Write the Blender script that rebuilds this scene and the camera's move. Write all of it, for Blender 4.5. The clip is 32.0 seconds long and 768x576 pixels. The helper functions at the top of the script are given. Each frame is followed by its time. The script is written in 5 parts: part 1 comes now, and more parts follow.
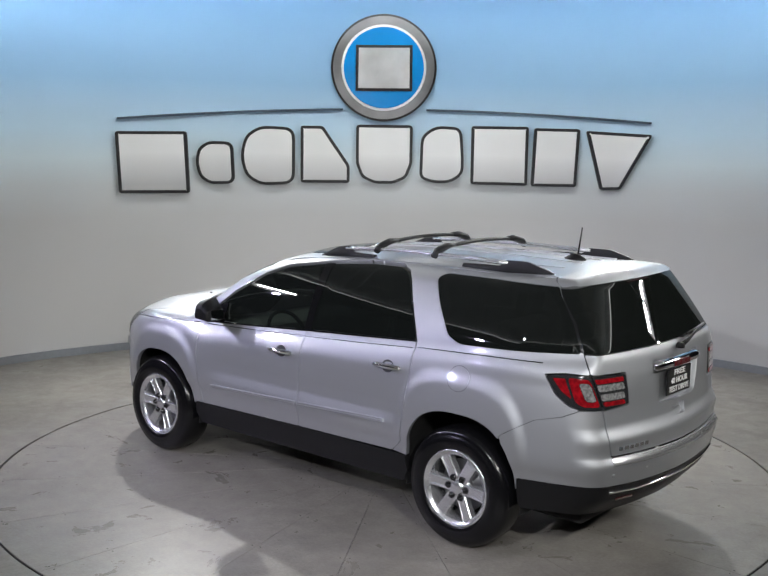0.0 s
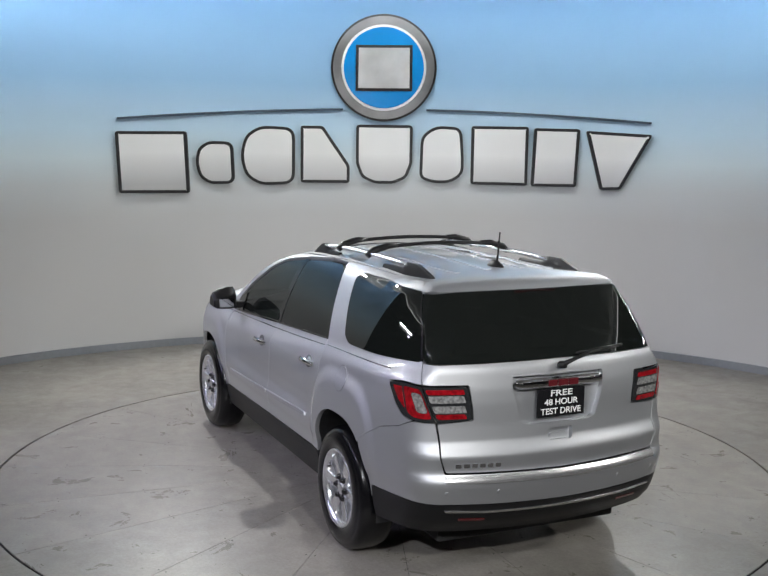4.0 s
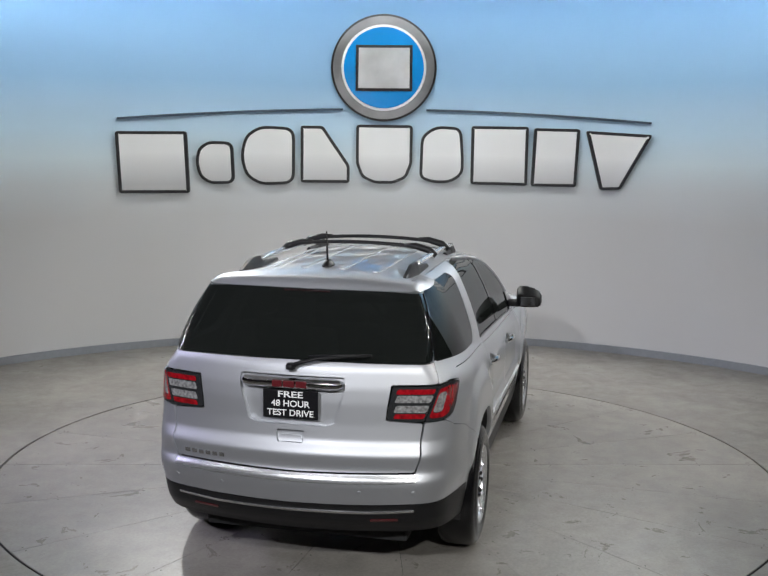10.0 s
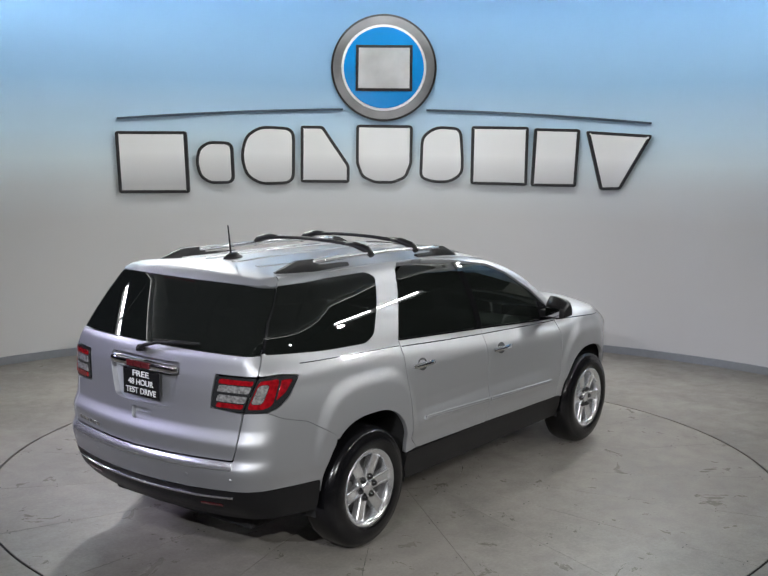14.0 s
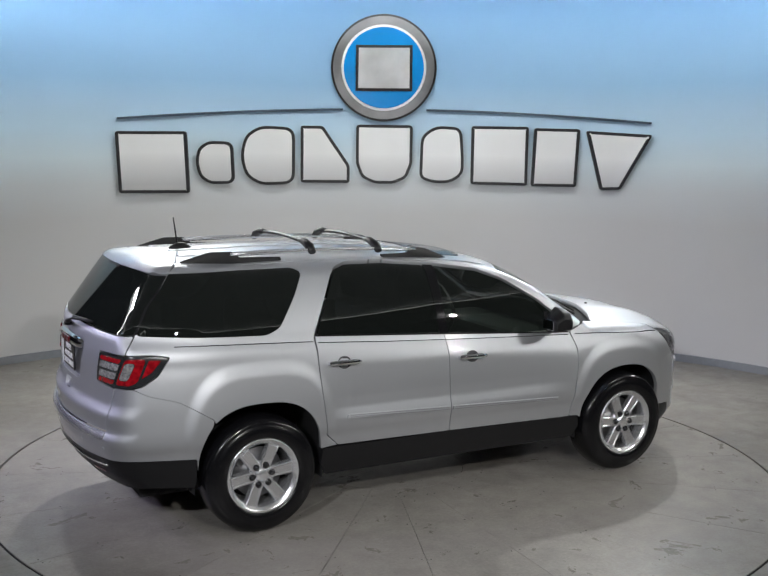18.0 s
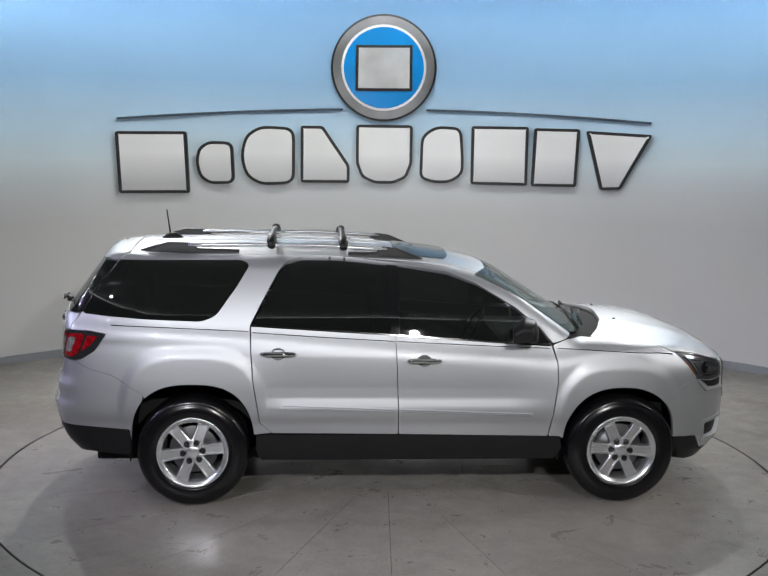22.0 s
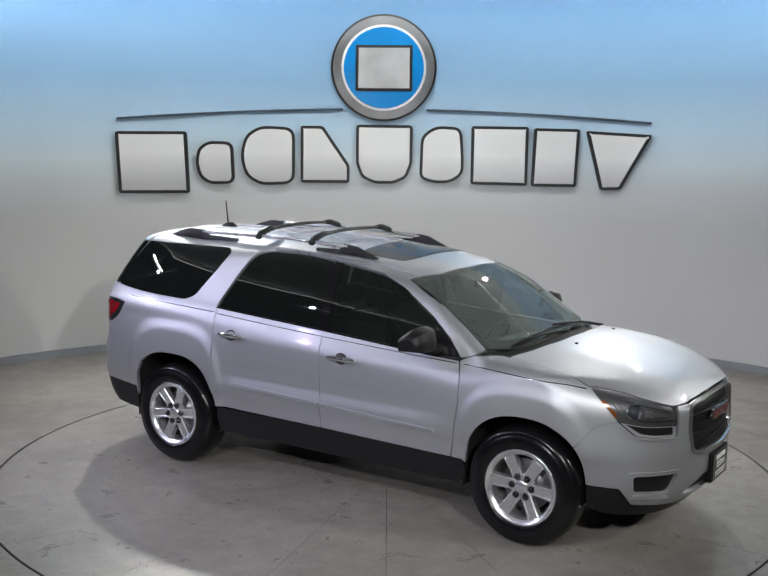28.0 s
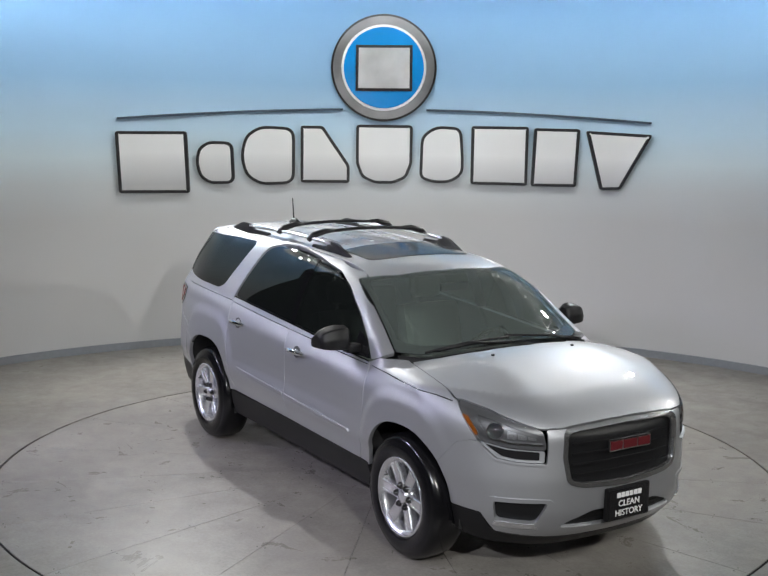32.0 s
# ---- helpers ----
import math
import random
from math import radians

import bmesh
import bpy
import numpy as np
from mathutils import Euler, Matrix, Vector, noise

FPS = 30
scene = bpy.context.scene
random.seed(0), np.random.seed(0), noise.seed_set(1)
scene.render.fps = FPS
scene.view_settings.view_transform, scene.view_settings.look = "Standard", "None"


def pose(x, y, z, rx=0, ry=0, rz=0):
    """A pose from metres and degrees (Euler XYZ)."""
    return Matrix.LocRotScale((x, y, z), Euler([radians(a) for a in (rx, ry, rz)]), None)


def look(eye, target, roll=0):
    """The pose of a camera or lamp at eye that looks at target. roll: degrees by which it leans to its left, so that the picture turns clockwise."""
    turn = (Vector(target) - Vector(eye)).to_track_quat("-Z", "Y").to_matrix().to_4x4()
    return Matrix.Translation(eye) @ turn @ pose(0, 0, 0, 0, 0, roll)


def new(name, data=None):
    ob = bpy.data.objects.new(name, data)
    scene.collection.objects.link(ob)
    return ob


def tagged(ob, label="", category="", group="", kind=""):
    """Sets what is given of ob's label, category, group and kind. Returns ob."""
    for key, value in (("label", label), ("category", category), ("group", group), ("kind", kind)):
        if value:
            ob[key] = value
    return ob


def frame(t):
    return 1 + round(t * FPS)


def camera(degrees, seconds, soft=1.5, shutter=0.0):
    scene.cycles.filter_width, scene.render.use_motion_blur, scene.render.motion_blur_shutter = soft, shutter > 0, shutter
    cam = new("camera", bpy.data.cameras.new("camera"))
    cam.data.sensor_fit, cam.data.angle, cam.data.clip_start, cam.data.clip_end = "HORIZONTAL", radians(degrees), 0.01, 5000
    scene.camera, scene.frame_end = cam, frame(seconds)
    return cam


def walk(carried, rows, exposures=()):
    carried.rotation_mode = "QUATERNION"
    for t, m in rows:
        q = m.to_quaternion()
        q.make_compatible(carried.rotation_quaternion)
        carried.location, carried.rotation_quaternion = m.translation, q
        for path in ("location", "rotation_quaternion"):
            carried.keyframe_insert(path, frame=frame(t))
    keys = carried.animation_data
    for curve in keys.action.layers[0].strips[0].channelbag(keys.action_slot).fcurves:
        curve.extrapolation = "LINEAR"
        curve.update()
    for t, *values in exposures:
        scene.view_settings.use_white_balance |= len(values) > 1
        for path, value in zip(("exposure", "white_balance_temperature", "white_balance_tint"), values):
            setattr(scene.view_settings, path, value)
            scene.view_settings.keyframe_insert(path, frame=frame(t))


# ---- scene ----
import collections

# camera: stands still on the open side of the cyclorama
EYE, TILT, SWING, ROLL = Vector((0.0, -8.186, 2.629)), 0.1476, 0.0052, 0.80
cam = camera(39.43, 32.0)
AIM = EYE + Vector((-math.sin(SWING) * math.cos(TILT), math.cos(SWING) * math.cos(TILT), -math.sin(TILT)))
walk(cam, [(0.0, look(EYE, AIM, ROLL)), (32.0, look(EYE, AIM, ROLL))])

# light: a dim room, ceiling spots and a strip of light round the ceiling's edge
world = bpy.data.worlds.new("room_dark")
world.use_nodes = True
world.node_tree.nodes["Background"].inputs["Color"].default_value = (0.55, 0.58, 0.62, 1)
world.node_tree.nodes["Background"].inputs["Strength"].default_value = 0.05
scene.world = world
scene.view_settings.exposure = 0.0
WALL_R, WALL_Y, CEIL = 5.93, -0.80, 5.6


def spot(x, y, z, tx, ty, power, size, wide=80, colour=(0.98, 0.97, 0.935)):
    lamp = bpy.data.lights.new("ceiling_spot", "SPOT")
    lamp.energy, lamp.color, lamp.spot_size, lamp.spot_blend, lamp.shadow_soft_size = power, colour, radians(wide), 0.6, size
    ob = new("ceiling_spot", lamp)
    ob.matrix_world = look((x, y, z), (tx, ty, 0.7 if wide < 60 else 0.0))
    return ob


# spots on the lighting ring: azimuth, radius, height, power, tint
WARM, COOL, VIOLET = (0.98, 0.97, 0.935), (0.94, 0.95, 1.0), (0.68, 0.65, 1.0)
# the weak one at -135 is an added fill lamp
for az, rad, lz, lp, tint in ((52, 4.7, 4.25, 330, WARM), (38, 4.9, 4.25, 110, WARM), (122, 4.8, 4.25, 560, WARM), (140, 4.9, 4.25, 130, WARM),
                              (178, 7.7, 4.3, 430, VIOLET), (202, 7.7, 4.3, 400, VIOLET), (-78, 8.5, 4.2, 980, WARM), (-106, 8.5, 4.2, 1000, COOL),
                              (-27, 7.8, 4.3, 500, WARM), (-135, 6.0, 4.4, 45, COOL), (8, 7.8, 4.3, 170, WARM)):
    spot(rad * math.cos(radians(az)), rad * math.sin(radians(az)), lz, 0, 0.4, lp, 0.06, 37 if rad > 8 else 46 if rad > 7 else 100, tint)

# tube lamps: azimuth, distance from the canopy's middle, height
TUBE_POWER, EDGE_POWER, WASH_POWER = 260.0, 7.0, 138.0
TUBES = ((164, 7.1, 4.25), (21, 7.6, 4.3))

# ---- materials ----


def shade(name, colour, rough=0.5, metal=0.0, coat=0.0, grain=0.0, scale=40.0, bump=0.0, spec=0.5, emit=0.0, blotch=0.0, bscale=2.0):
    m = bpy.data.materials.new(name)
    m.use_nodes = True
    nt = m.node_tree
    b = nt.nodes["Principled BSDF"]
    b.inputs["Base Color"].default_value = (*colour, 1)
    b.inputs["Roughness"].default_value = rough
    b.inputs["Metallic"].default_value = metal
    b.inputs["Coat Weight"].default_value = coat
    b.inputs["Coat Roughness"].default_value = 0.03
    b.inputs["Specular IOR Level"].default_value = spec
    if emit:
        b.inputs["Emission Color"].default_value = (*colour, 1)
        b.inputs["Emission Strength"].default_value = emit
    if grain or bump or blotch:
        pos = nt.nodes.new("ShaderNodeTexCoord")
        n1 = nt.nodes.new("ShaderNodeTexNoise")
        n1.inputs["Scale"].default_value, n1.inputs["Detail"].default_value = scale, 6
        n2 = nt.nodes.new("ShaderNodeTexNoise")
        n2.inputs["Scale"].default_value, n2.inputs["Detail"].default_value = bscale, 4
        for n in (n1, n2):
            nt.links.new(pos.outputs["Object"], n.inputs["Vector"])
        val = None
        for n, amount in ((n1, grain), (n2, blotch)):
            r = nt.nodes.new("ShaderNodeMapRange")
            r.inputs["From Min"].default_value, r.inputs["From Max"].default_value = 0.3, 0.7
            r.inputs["To Min"].default_value, r.inputs["To Max"].default_value = 1 - amount, 1 + amount
            nt.links.new(n.outputs["Fac"], r.inputs["Value"])
            if val is None:
                val = r.outputs["Result"]
            else:
                mu = nt.nodes.new("ShaderNodeMath")
                mu.operation = "MULTIPLY"
                nt.links.new(val, mu.inputs[0])
                nt.links.new(r.outputs["Result"], mu.inputs[1])
                val = mu.outputs[0]
        hv = nt.nodes.new("ShaderNodeVectorMath")
        hv.operation = "SCALE"
        hv.inputs[0].default_value = colour
        nt.links.new(val, hv.inputs["Scale"])
        nt.links.new(hv.outputs[0], b.inputs["Base Color"])
        if bump:
            bp = nt.nodes.new("ShaderNodeBump")
            bp.inputs["Strength"].default_value, bp.inputs["Distance"].default_value = bump, 0.004
            nt.links.new(n1.outputs["Fac"], bp.inputs["Height"])
            nt.links.new(bp.outputs[0], b.inputs["Normal"])
    return m


def pane(name, tint, gloss=1.5, veil=0.0):
    """Tinted sheet glass: a tint that lets light through and a mirror by the viewing angle. The last share adds a pale
    veil in place of reflected haze.
    """
    m = bpy.data.materials.new(name)
    m.use_nodes = True
    nt = m.node_tree
    nt.nodes.clear()
    out = nt.nodes.new("ShaderNodeOutputMaterial")
    mix, tr, gl, fr = (nt.nodes.new("ShaderNode" + k) for k in ("MixShader", "BsdfTransparent", "BsdfGlossy", "Fresnel"))
    tr.inputs["Color"].default_value = (*tint, 1)
    gl.inputs["Roughness"].default_value = 0.015
    fr.inputs["IOR"].default_value = gloss
    nt.links.new(fr.outputs[0], mix.inputs[0])
    nt.links.new(tr.outputs[0], mix.inputs[1])
    nt.links.new(gl.outputs[0], mix.inputs[2])
    nt.links.new(mix.outputs[0], out.inputs[0])
    # pale diffuse layer: reflected haze put into the glass's own colour
    if veil:
        veil_mix, dim = nt.nodes.new("ShaderNodeMixShader"), nt.nodes.new("ShaderNodeBsdfDiffuse")
        veil_mix.inputs[0].default_value = veil
        dim.inputs["Color"].default_value = (0.50, 0.60, 0.555, 1)
        nt.links.new(mix.outputs[0], veil_mix.inputs[1])
        nt.links.new(dim.outputs[0], veil_mix.inputs[2])
        nt.links.new(veil_mix.outputs[0], out.inputs[0])
    return m


PAINT = shade("silver_paint", (0.49, 0.503, 0.530), 0.51, 0.84, 1.0, grain=0.03, scale=900)
BLACK = shade("black_plastic", (0.008, 0.008, 0.009), 0.45, grain=0.2, scale=300, bump=0.1, spec=0.3)
GLOSSY = shade("gloss_black", (0.010, 0.010, 0.012), 0.12, coat=0.6)
RUBBER = shade("tyre_rubber", (0.005, 0.005, 0.006), 0.20, spec=0.35, grain=0.2, scale=80, bump=0.1)
CHROME = shade("chrome", (0.80, 0.81, 0.83), 0.07, 1.0)
ALLOY = shade("alloy", (0.72, 0.73, 0.75), 0.26, 0.85, 0.4, grain=0.03, scale=200)
DARK = shade("underside", (0.012, 0.012, 0.013), 0.8, grain=0.3, scale=30)
TRIM = shade("interior_trim", (0.32, 0.32, 0.31), 0.7, grain=0.1, scale=60)
SEAT = shade("seat_cloth", (0.17, 0.175, 0.17), 0.85, grain=0.15, scale=200, bump=0.2)
TINT = pane("privacy_glass", (0.012, 0.013, 0.014), 1.55, 0.014)
CLEAR = pane("windscreen_glass", (0.66, 0.78, 0.72), 1.5, 0.115)
TINT_FRONT = pane("front_door_glass", (0.09, 0.10, 0.096), 1.5, 0.014)
LENS = pane("clear_lens", (0.86, 0.87, 0.88), 1.45)
LAMPGREY = shade("lamp_grey", (0.13, 0.13, 0.135), 0.30, 0.4, 0.4)
CLEARWHITE = shade("clear_white_lens", (0.38, 0.38, 0.38), 0.18, 0.45, coat=1.0, grain=0.55, scale=60, bump=0.6)
RED = shade("red_lens", (0.27, 0.005, 0.010), 0.12, coat=1.0, grain=0.5, scale=38, bump=0.5)
DIMRED = shade("dim_red_reflector", (0.07, 0.004, 0.006), 0.12, coat=1.0)
AMBER = shade("amber_lens", (0.30, 0.085, 0.010), 0.15, coat=1.0, grain=0.2, scale=90, bump=0.2)
SILVERED = shade("reflector", (0.42, 0.42, 0.43), 0.30, 0.8, grain=0.35, scale=80, bump=0.4)
WHITE = shade("white_letters", (0.80, 0.80, 0.80), 0.5)
REDMARK = shade("red_mark", (0.10, 0.012, 0.016), 0.25, coat=0.6)

# ---- mesh helpers ----
SHIFT = Vector((-1.4163, 0.0344, 0))


def part(name, bm, material, parent, label=""):
    """One mesh object under a thing or a part."""
    me = bpy.data.meshes.new(name)
    if isinstance(bm, bmesh.types.BMesh):
        bm.to_mesh(me)
        bm.free()
    else:
        me = bm
    me.materials.append(material)
    ob = new(name, me)
    ob.parent = parent
    return tagged(ob, label)


def box(bm, x0, x1, y0, y1, z0, z1, bevel=0.0, m=None):
    made = bmesh.ops.create_cube(bm, size=1.0, matrix=Matrix.LocRotScale(((x0 + x1) / 2, (y0 + y1) / 2, (z0 + z1) / 2), None, (x1 - x0, y1 - y0, z1 - z0)))
    vs = made["verts"]
    if bevel:
        es = list({e for v in vs for e in v.link_edges})
        r = bmesh.ops.bevel(bm, geom=es, offset=bevel, segments=2, affect="EDGES", profile=0.6)
        vs = list({v for f in r["faces"] for v in f.verts} | {v for v in vs if v.is_valid})
    if m is not None:
        bmesh.ops.transform(bm, matrix=m, verts=[v for v in vs if v.is_valid])
    return bm


def lathe(bm, profile, n=64, axis="Y", closed=False, at=(0, 0, 0), caps=True):
    """Turns (radius, along) pairs round an axis."""
    rows = []
    for r, h in profile:
        row = []
        for i in range(n):
            c, s = math.cos(2 * math.pi * i / n), math.sin(2 * math.pi * i / n)
            p = (r * c, h, r * s) if axis == "Y" else (r * c, r * s, h)
            row.append(bm.verts.new(Vector(p) + Vector(at)))
        rows.append(row)
    pairs = list(zip(rows, rows[1:])) + ([(rows[-1], rows[0])] if closed else [])
    for a, b in pairs:
        for i in range(n):
            f = bm.faces.new((a[i], a[(i + 1) % n], b[(i + 1) % n], b[i]))
            f.smooth = True
    if not closed and caps:
        for row in (rows[0], rows[-1]):
            if (row[0].co - row[n // 2].co).length > 0.002:
                bm.faces.new(row)
    bmesh.ops.recalc_face_normals(bm, faces=bm.faces[:])
    return bm


def bezier_round(points, radius):
    """Rounds the corners of a closed outline."""
    pts, out = [Vector(p) for p in points], []
    n = len(pts)
    for i, p in enumerate(pts):
        a, b = pts[i - 1] - p, pts[(i + 1) % n] - p
        r = min(radius, a.length * 0.45, b.length * 0.45)
        if r < 1e-4 or a.angle(b, 0) > 2.95:
            out.append(p)
            continue
        s, e = p + a.normalized() * r, p + b.normalized() * r
        out += [s * (1 - t) ** 2 + p * 2 * t * (1 - t) + e * t * t for t in (0, 0.2, 0.4, 0.6, 0.8, 1)]
    return out


def densify(points, step):
    out = []
    for i, p in enumerate(points):
        q = points[(i + 1) % len(points)]
        k = max(1, int(math.ceil((q - p).length / step)))
        out += [p + (q - p) * (j / k) for j in range(k)]
    return out


def inset(points, d):
    n, out = len(points), []
    area = sum(points[i].x * points[(i + 1) % n].y - points[(i + 1) % n].x * points[i].y for i in range(n))
    s = d if area > 0 else -d
    for i, p in enumerate(points):
        t = (points[(i + 1) % n] - points[i - 1])
        t = t.normalized() if t.length > 1e-9 else Vector((1, 0))
        out.append(p + Vector((-t.y, t.x)) * s)
    return out


def inside(px, py, poly):
    xs, ys = np.array([p[0] for p in poly]), np.array([p[1] for p in poly])
    x2, y2 = np.roll(xs, -1), np.roll(ys, -1)
    res = np.zeros(len(px), bool)
    for a, b, c, d in zip(xs, ys, x2, y2):
        if b == d:
            continue
        hit = ((b > py) != (d > py)) & (px < (c - a) * (py - b) / (d - b) + a)
        res ^= hit
    return res


def skin(outline, place, step=0.035, soft=0.012, gap=0.0010, lift=0.0, depth=0.03, holes=(), hole_soft=0.02):
    """A sheet of the body within an outline, with a rolled-in edge. place maps the outline's plane on the body."""
    from mathutils.geometry import delaunay_2d_cdt
    loops = [inset(densify(bezier_round(outline, soft), step * 0.8), gap)]
    loops += [inset(densify(bezier_round(h, hole_soft), step * 0.8), -gap) for h in holes]
    verts, edges = [], []
    for lp in loops:
        k = len(verts)
        verts += lp
        edges += [(k + i, k + (i + 1) % len(lp)) for i in range(len(lp))]
    xs, ys = [p.x for p in loops[0]], [p.y for p in loops[0]]
    gx, gy = np.meshgrid(np.arange(min(xs) + step * 0.37, max(xs), step), np.arange(min(ys) + step * 0.41, max(ys), step))
    gx, gy = gx.ravel(), gy.ravel()
    keep = inside(gx, gy, loops[0])
    for lp in loops[1:]:
        keep &= ~inside(gx, gy, lp)
    rim = np.array([(p.x, p.y) for p in verts])
    if keep.any():
        far = np.array([((rim - (a, b)) ** 2).sum(1).min() > (0.4 * step) ** 2 for a, b in zip(gx[keep], gy[keep])])
        verts += [Vector((a, b)) for a, b in zip(gx[keep][far], gy[keep][far])]
    vo, _, fo, *_ = delaunay_2d_cdt(verts, edges, [], 0, 1e-6)
    vo = np.array([(v.x, v.y) for v in vo])
    fo = np.array([f for f in fo if len(f) == 3])
    mid = vo[fo].mean(1)
    ok = inside(mid[:, 0], mid[:, 1], loops[0])
    for lp in loops[1:]:
        ok &= ~inside(mid[:, 0], mid[:, 1], lp)
    fo = fo[ok]
    q = place(vo)
    nrm = slope(q)
    q = q + nrm * lift
    count = collections.Counter()
    for f in fo:
        for i in range(3):
            count[tuple(sorted((int(f[i]), int(f[(i + 1) % 3]))))] += 1
    e3 = np.cross(q[fo[:, 1]] - q[fo[:, 0]], q[fo[:, 2]] - q[fo[:, 0]])
    bad = (e3 * nrm[fo[:, 0]]).sum(1) < 0
    fo[bad] = fo[bad][:, ::-1]
    border = [(int(f[i]), int(f[(i + 1) % 3])) for f in fo for i in range(3) if count[tuple(sorted((int(f[i]), int(f[(i + 1) % 3]))))] == 1]
    low, all_q, all_n, faces = {}, [tuple(v) for v in q], [tuple(v) for v in nrm], [tuple(int(i) for i in f) for f in fo]
    if depth > 0:
        away = collections.defaultdict(lambda: np.zeros(3))
        for a, b in border:
            w = np.cross(q[b] - q[a], nrm[a])
            w = w / max(np.linalg.norm(w), 1e-9)
            away[a] = away[a] + w
            away[b] = away[b] + w
        for a, b in border:
            for i in (a, b):
                if i not in low:
                    w = away[i] / max(np.linalg.norm(away[i]), 1e-9)
                    low[i] = len(all_q)
                    all_q += [tuple(q[i]), tuple(q[i] - nrm[i] * depth)]
                    all_n += [tuple((w + nrm[i] * 0.35) / np.linalg.norm(w + nrm[i] * 0.35)), tuple(w)]
            faces.append((low[b], low[a], low[a] + 1, low[b] + 1))
    me = bpy.data.meshes.new("sheet")
    me.from_pydata([(x + SHIFT.x, y + SHIFT.y, z) for x, y, z in all_q], [], faces)
    me.polygons.foreach_set("use_smooth", [True] * len(faces))
    me.normals_split_custom_set_from_vertices(all_n)
    return me


def flank(side):
    return lambda v: ring(v[:, 0], v[:, 1], side)


def lid(v):
    return top(v[:, 0], v[:, 1])


def both(half, middle):
    """A half outline, mirrored at the middle of nose or tail."""
    return list(half) + [(2 * middle - a, z) for a, z in reversed(half)]


def across(half):
    return list(half) + [(x, -y) for x, y in reversed(half)]


def arch(cx, a0, a1, rx, rz, n=18, cz=0.40, power=0.74):
    """A squarish wheel arch, as part of an outline."""
    out = []
    for i in range(n + 1):
        t = radians(a0 + (a1 - a0) * i / n)
        c, s = math.cos(t), math.sin(t)
        out.append((cx + rx * math.copysign(abs(c) ** power, c), cz + rz * abs(s) ** power))
    return out


def tube(bm, path, radius, n=8, flat=1.0):
    """A round bar along a path."""
    rows = []
    for i, p in enumerate(path):
        p = Vector(p)
        d = (Vector(path[min(i + 1, len(path) - 1)]) - Vector(path[max(i - 1, 0)])).normalized()
        u = d.cross(Vector((0, 0, 1)))
        u = u.normalized() if u.length > 1e-4 else Vector((1, 0, 0))
        v = u.cross(d)
        r = radius[i] if isinstance(radius, (list, tuple)) else radius
        rows.append([bm.verts.new(p + u * math.cos(2 * math.pi * k / n) * r + v * math.sin(2 * math.pi * k / n) * r * flat) for k in range(n)])
    for a, b in zip(rows, rows[1:]):
        for k in range(n):
            bm.faces.new((a[k], a[(k + 1) % n], b[(k + 1) % n], b[k])).smooth = True
    bm.faces.new(rows[0])
    bm.faces.new(rows[-1])
    bmesh.ops.recalc_face_normals(bm, faces=bm.faces[:])
    return bm


def prism(bm, loop, z0, z1, bevel=0.0):
    """An upright slab over a flat outline."""
    lo = [bm.verts.new((x, y, z0)) for x, y in loop]
    hi = [bm.verts.new((x, y, z1)) for x, y in loop]
    n = len(loop)
    cap = [bm.faces.new(lo), bm.faces.new(hi)]
    for i in range(n):
        bm.faces.new((lo[i], lo[(i + 1) % n], hi[(i + 1) % n], hi[i]))
    bmesh.ops.recalc_face_normals(bm, faces=bm.faces[:])
    if bevel:
        bmesh.ops.bevel(bm, geom=list(cap[1].edges), offset=bevel, segments=2, affect="EDGES", profile=0.6)
    return bm


def spot_on(a, z, side, lift=0.0):
    """A frame on the flank: x forward along the body, y outward, z up."""
    q = ring(np.array([a, a + 0.01, a]), np.array([z, z, z + 0.01]), 1)
    t, u = Vector(q[1] - q[0]).normalized(), Vector(q[2] - q[0]).normalized()
    nrm = Vector(slope(q[:1])[0]).normalized()
    u = t.cross(nrm)
    if u.z < 0:
        u = -u
    p = Vector(q[0]) + nrm * lift
    m = Matrix.Translation(p) @ Matrix((t, nrm, u)).transposed().to_4x4()
    if side < 0:
        m = Matrix.Diagonal((1, -1, 1, 1)) @ m
    return Matrix.Translation(SHIFT) @ m


def letters(text, size, material, name, parent, m, label="", depth=0.002, width=None):
    cu = bpy.data.curves.new("letters", "FONT")
    cu.body, cu.size, cu.extrude, cu.align_x, cu.align_y, cu.offset = text, size, depth, "CENTER", "CENTER", 0.012 * size
    ob = bpy.data.objects.new("letters", cu)
    me = bpy.data.meshes.new_from_object(ob)
    bpy.data.objects.remove(ob)
    if width:
        xs = [v.co.x for v in me.vertices]
        k = width / (max(xs) - min(xs))
        me.transform(Matrix.Diagonal((k, 1, 1, 1)))
    me.transform(m)
    return part(name, me, material, parent, label)


def mirrored(bm_make, name, material, parent, label=""):
    """The same part on both flanks: bm_make gives it for the left."""
    for s in (1, -1):
        bm = bm_make()
        if s < 0:
            bmesh.ops.transform(bm, matrix=Matrix.Translation(SHIFT) @ Matrix.Diagonal((1, -1, 1, 1)) @ Matrix.Translation(-SHIFT), verts=bm.verts[:])
            bmesh.ops.reverse_faces(bm, faces=bm.faces[:])
        part(name, bm, material, parent, label)

# ---- car body surface: a smooth solid, x forward from the rear axle, y left, z up ----
def ip(v, pairs):
    return np.interp(v, [a for a, _ in pairs], [b for _, b in pairs])


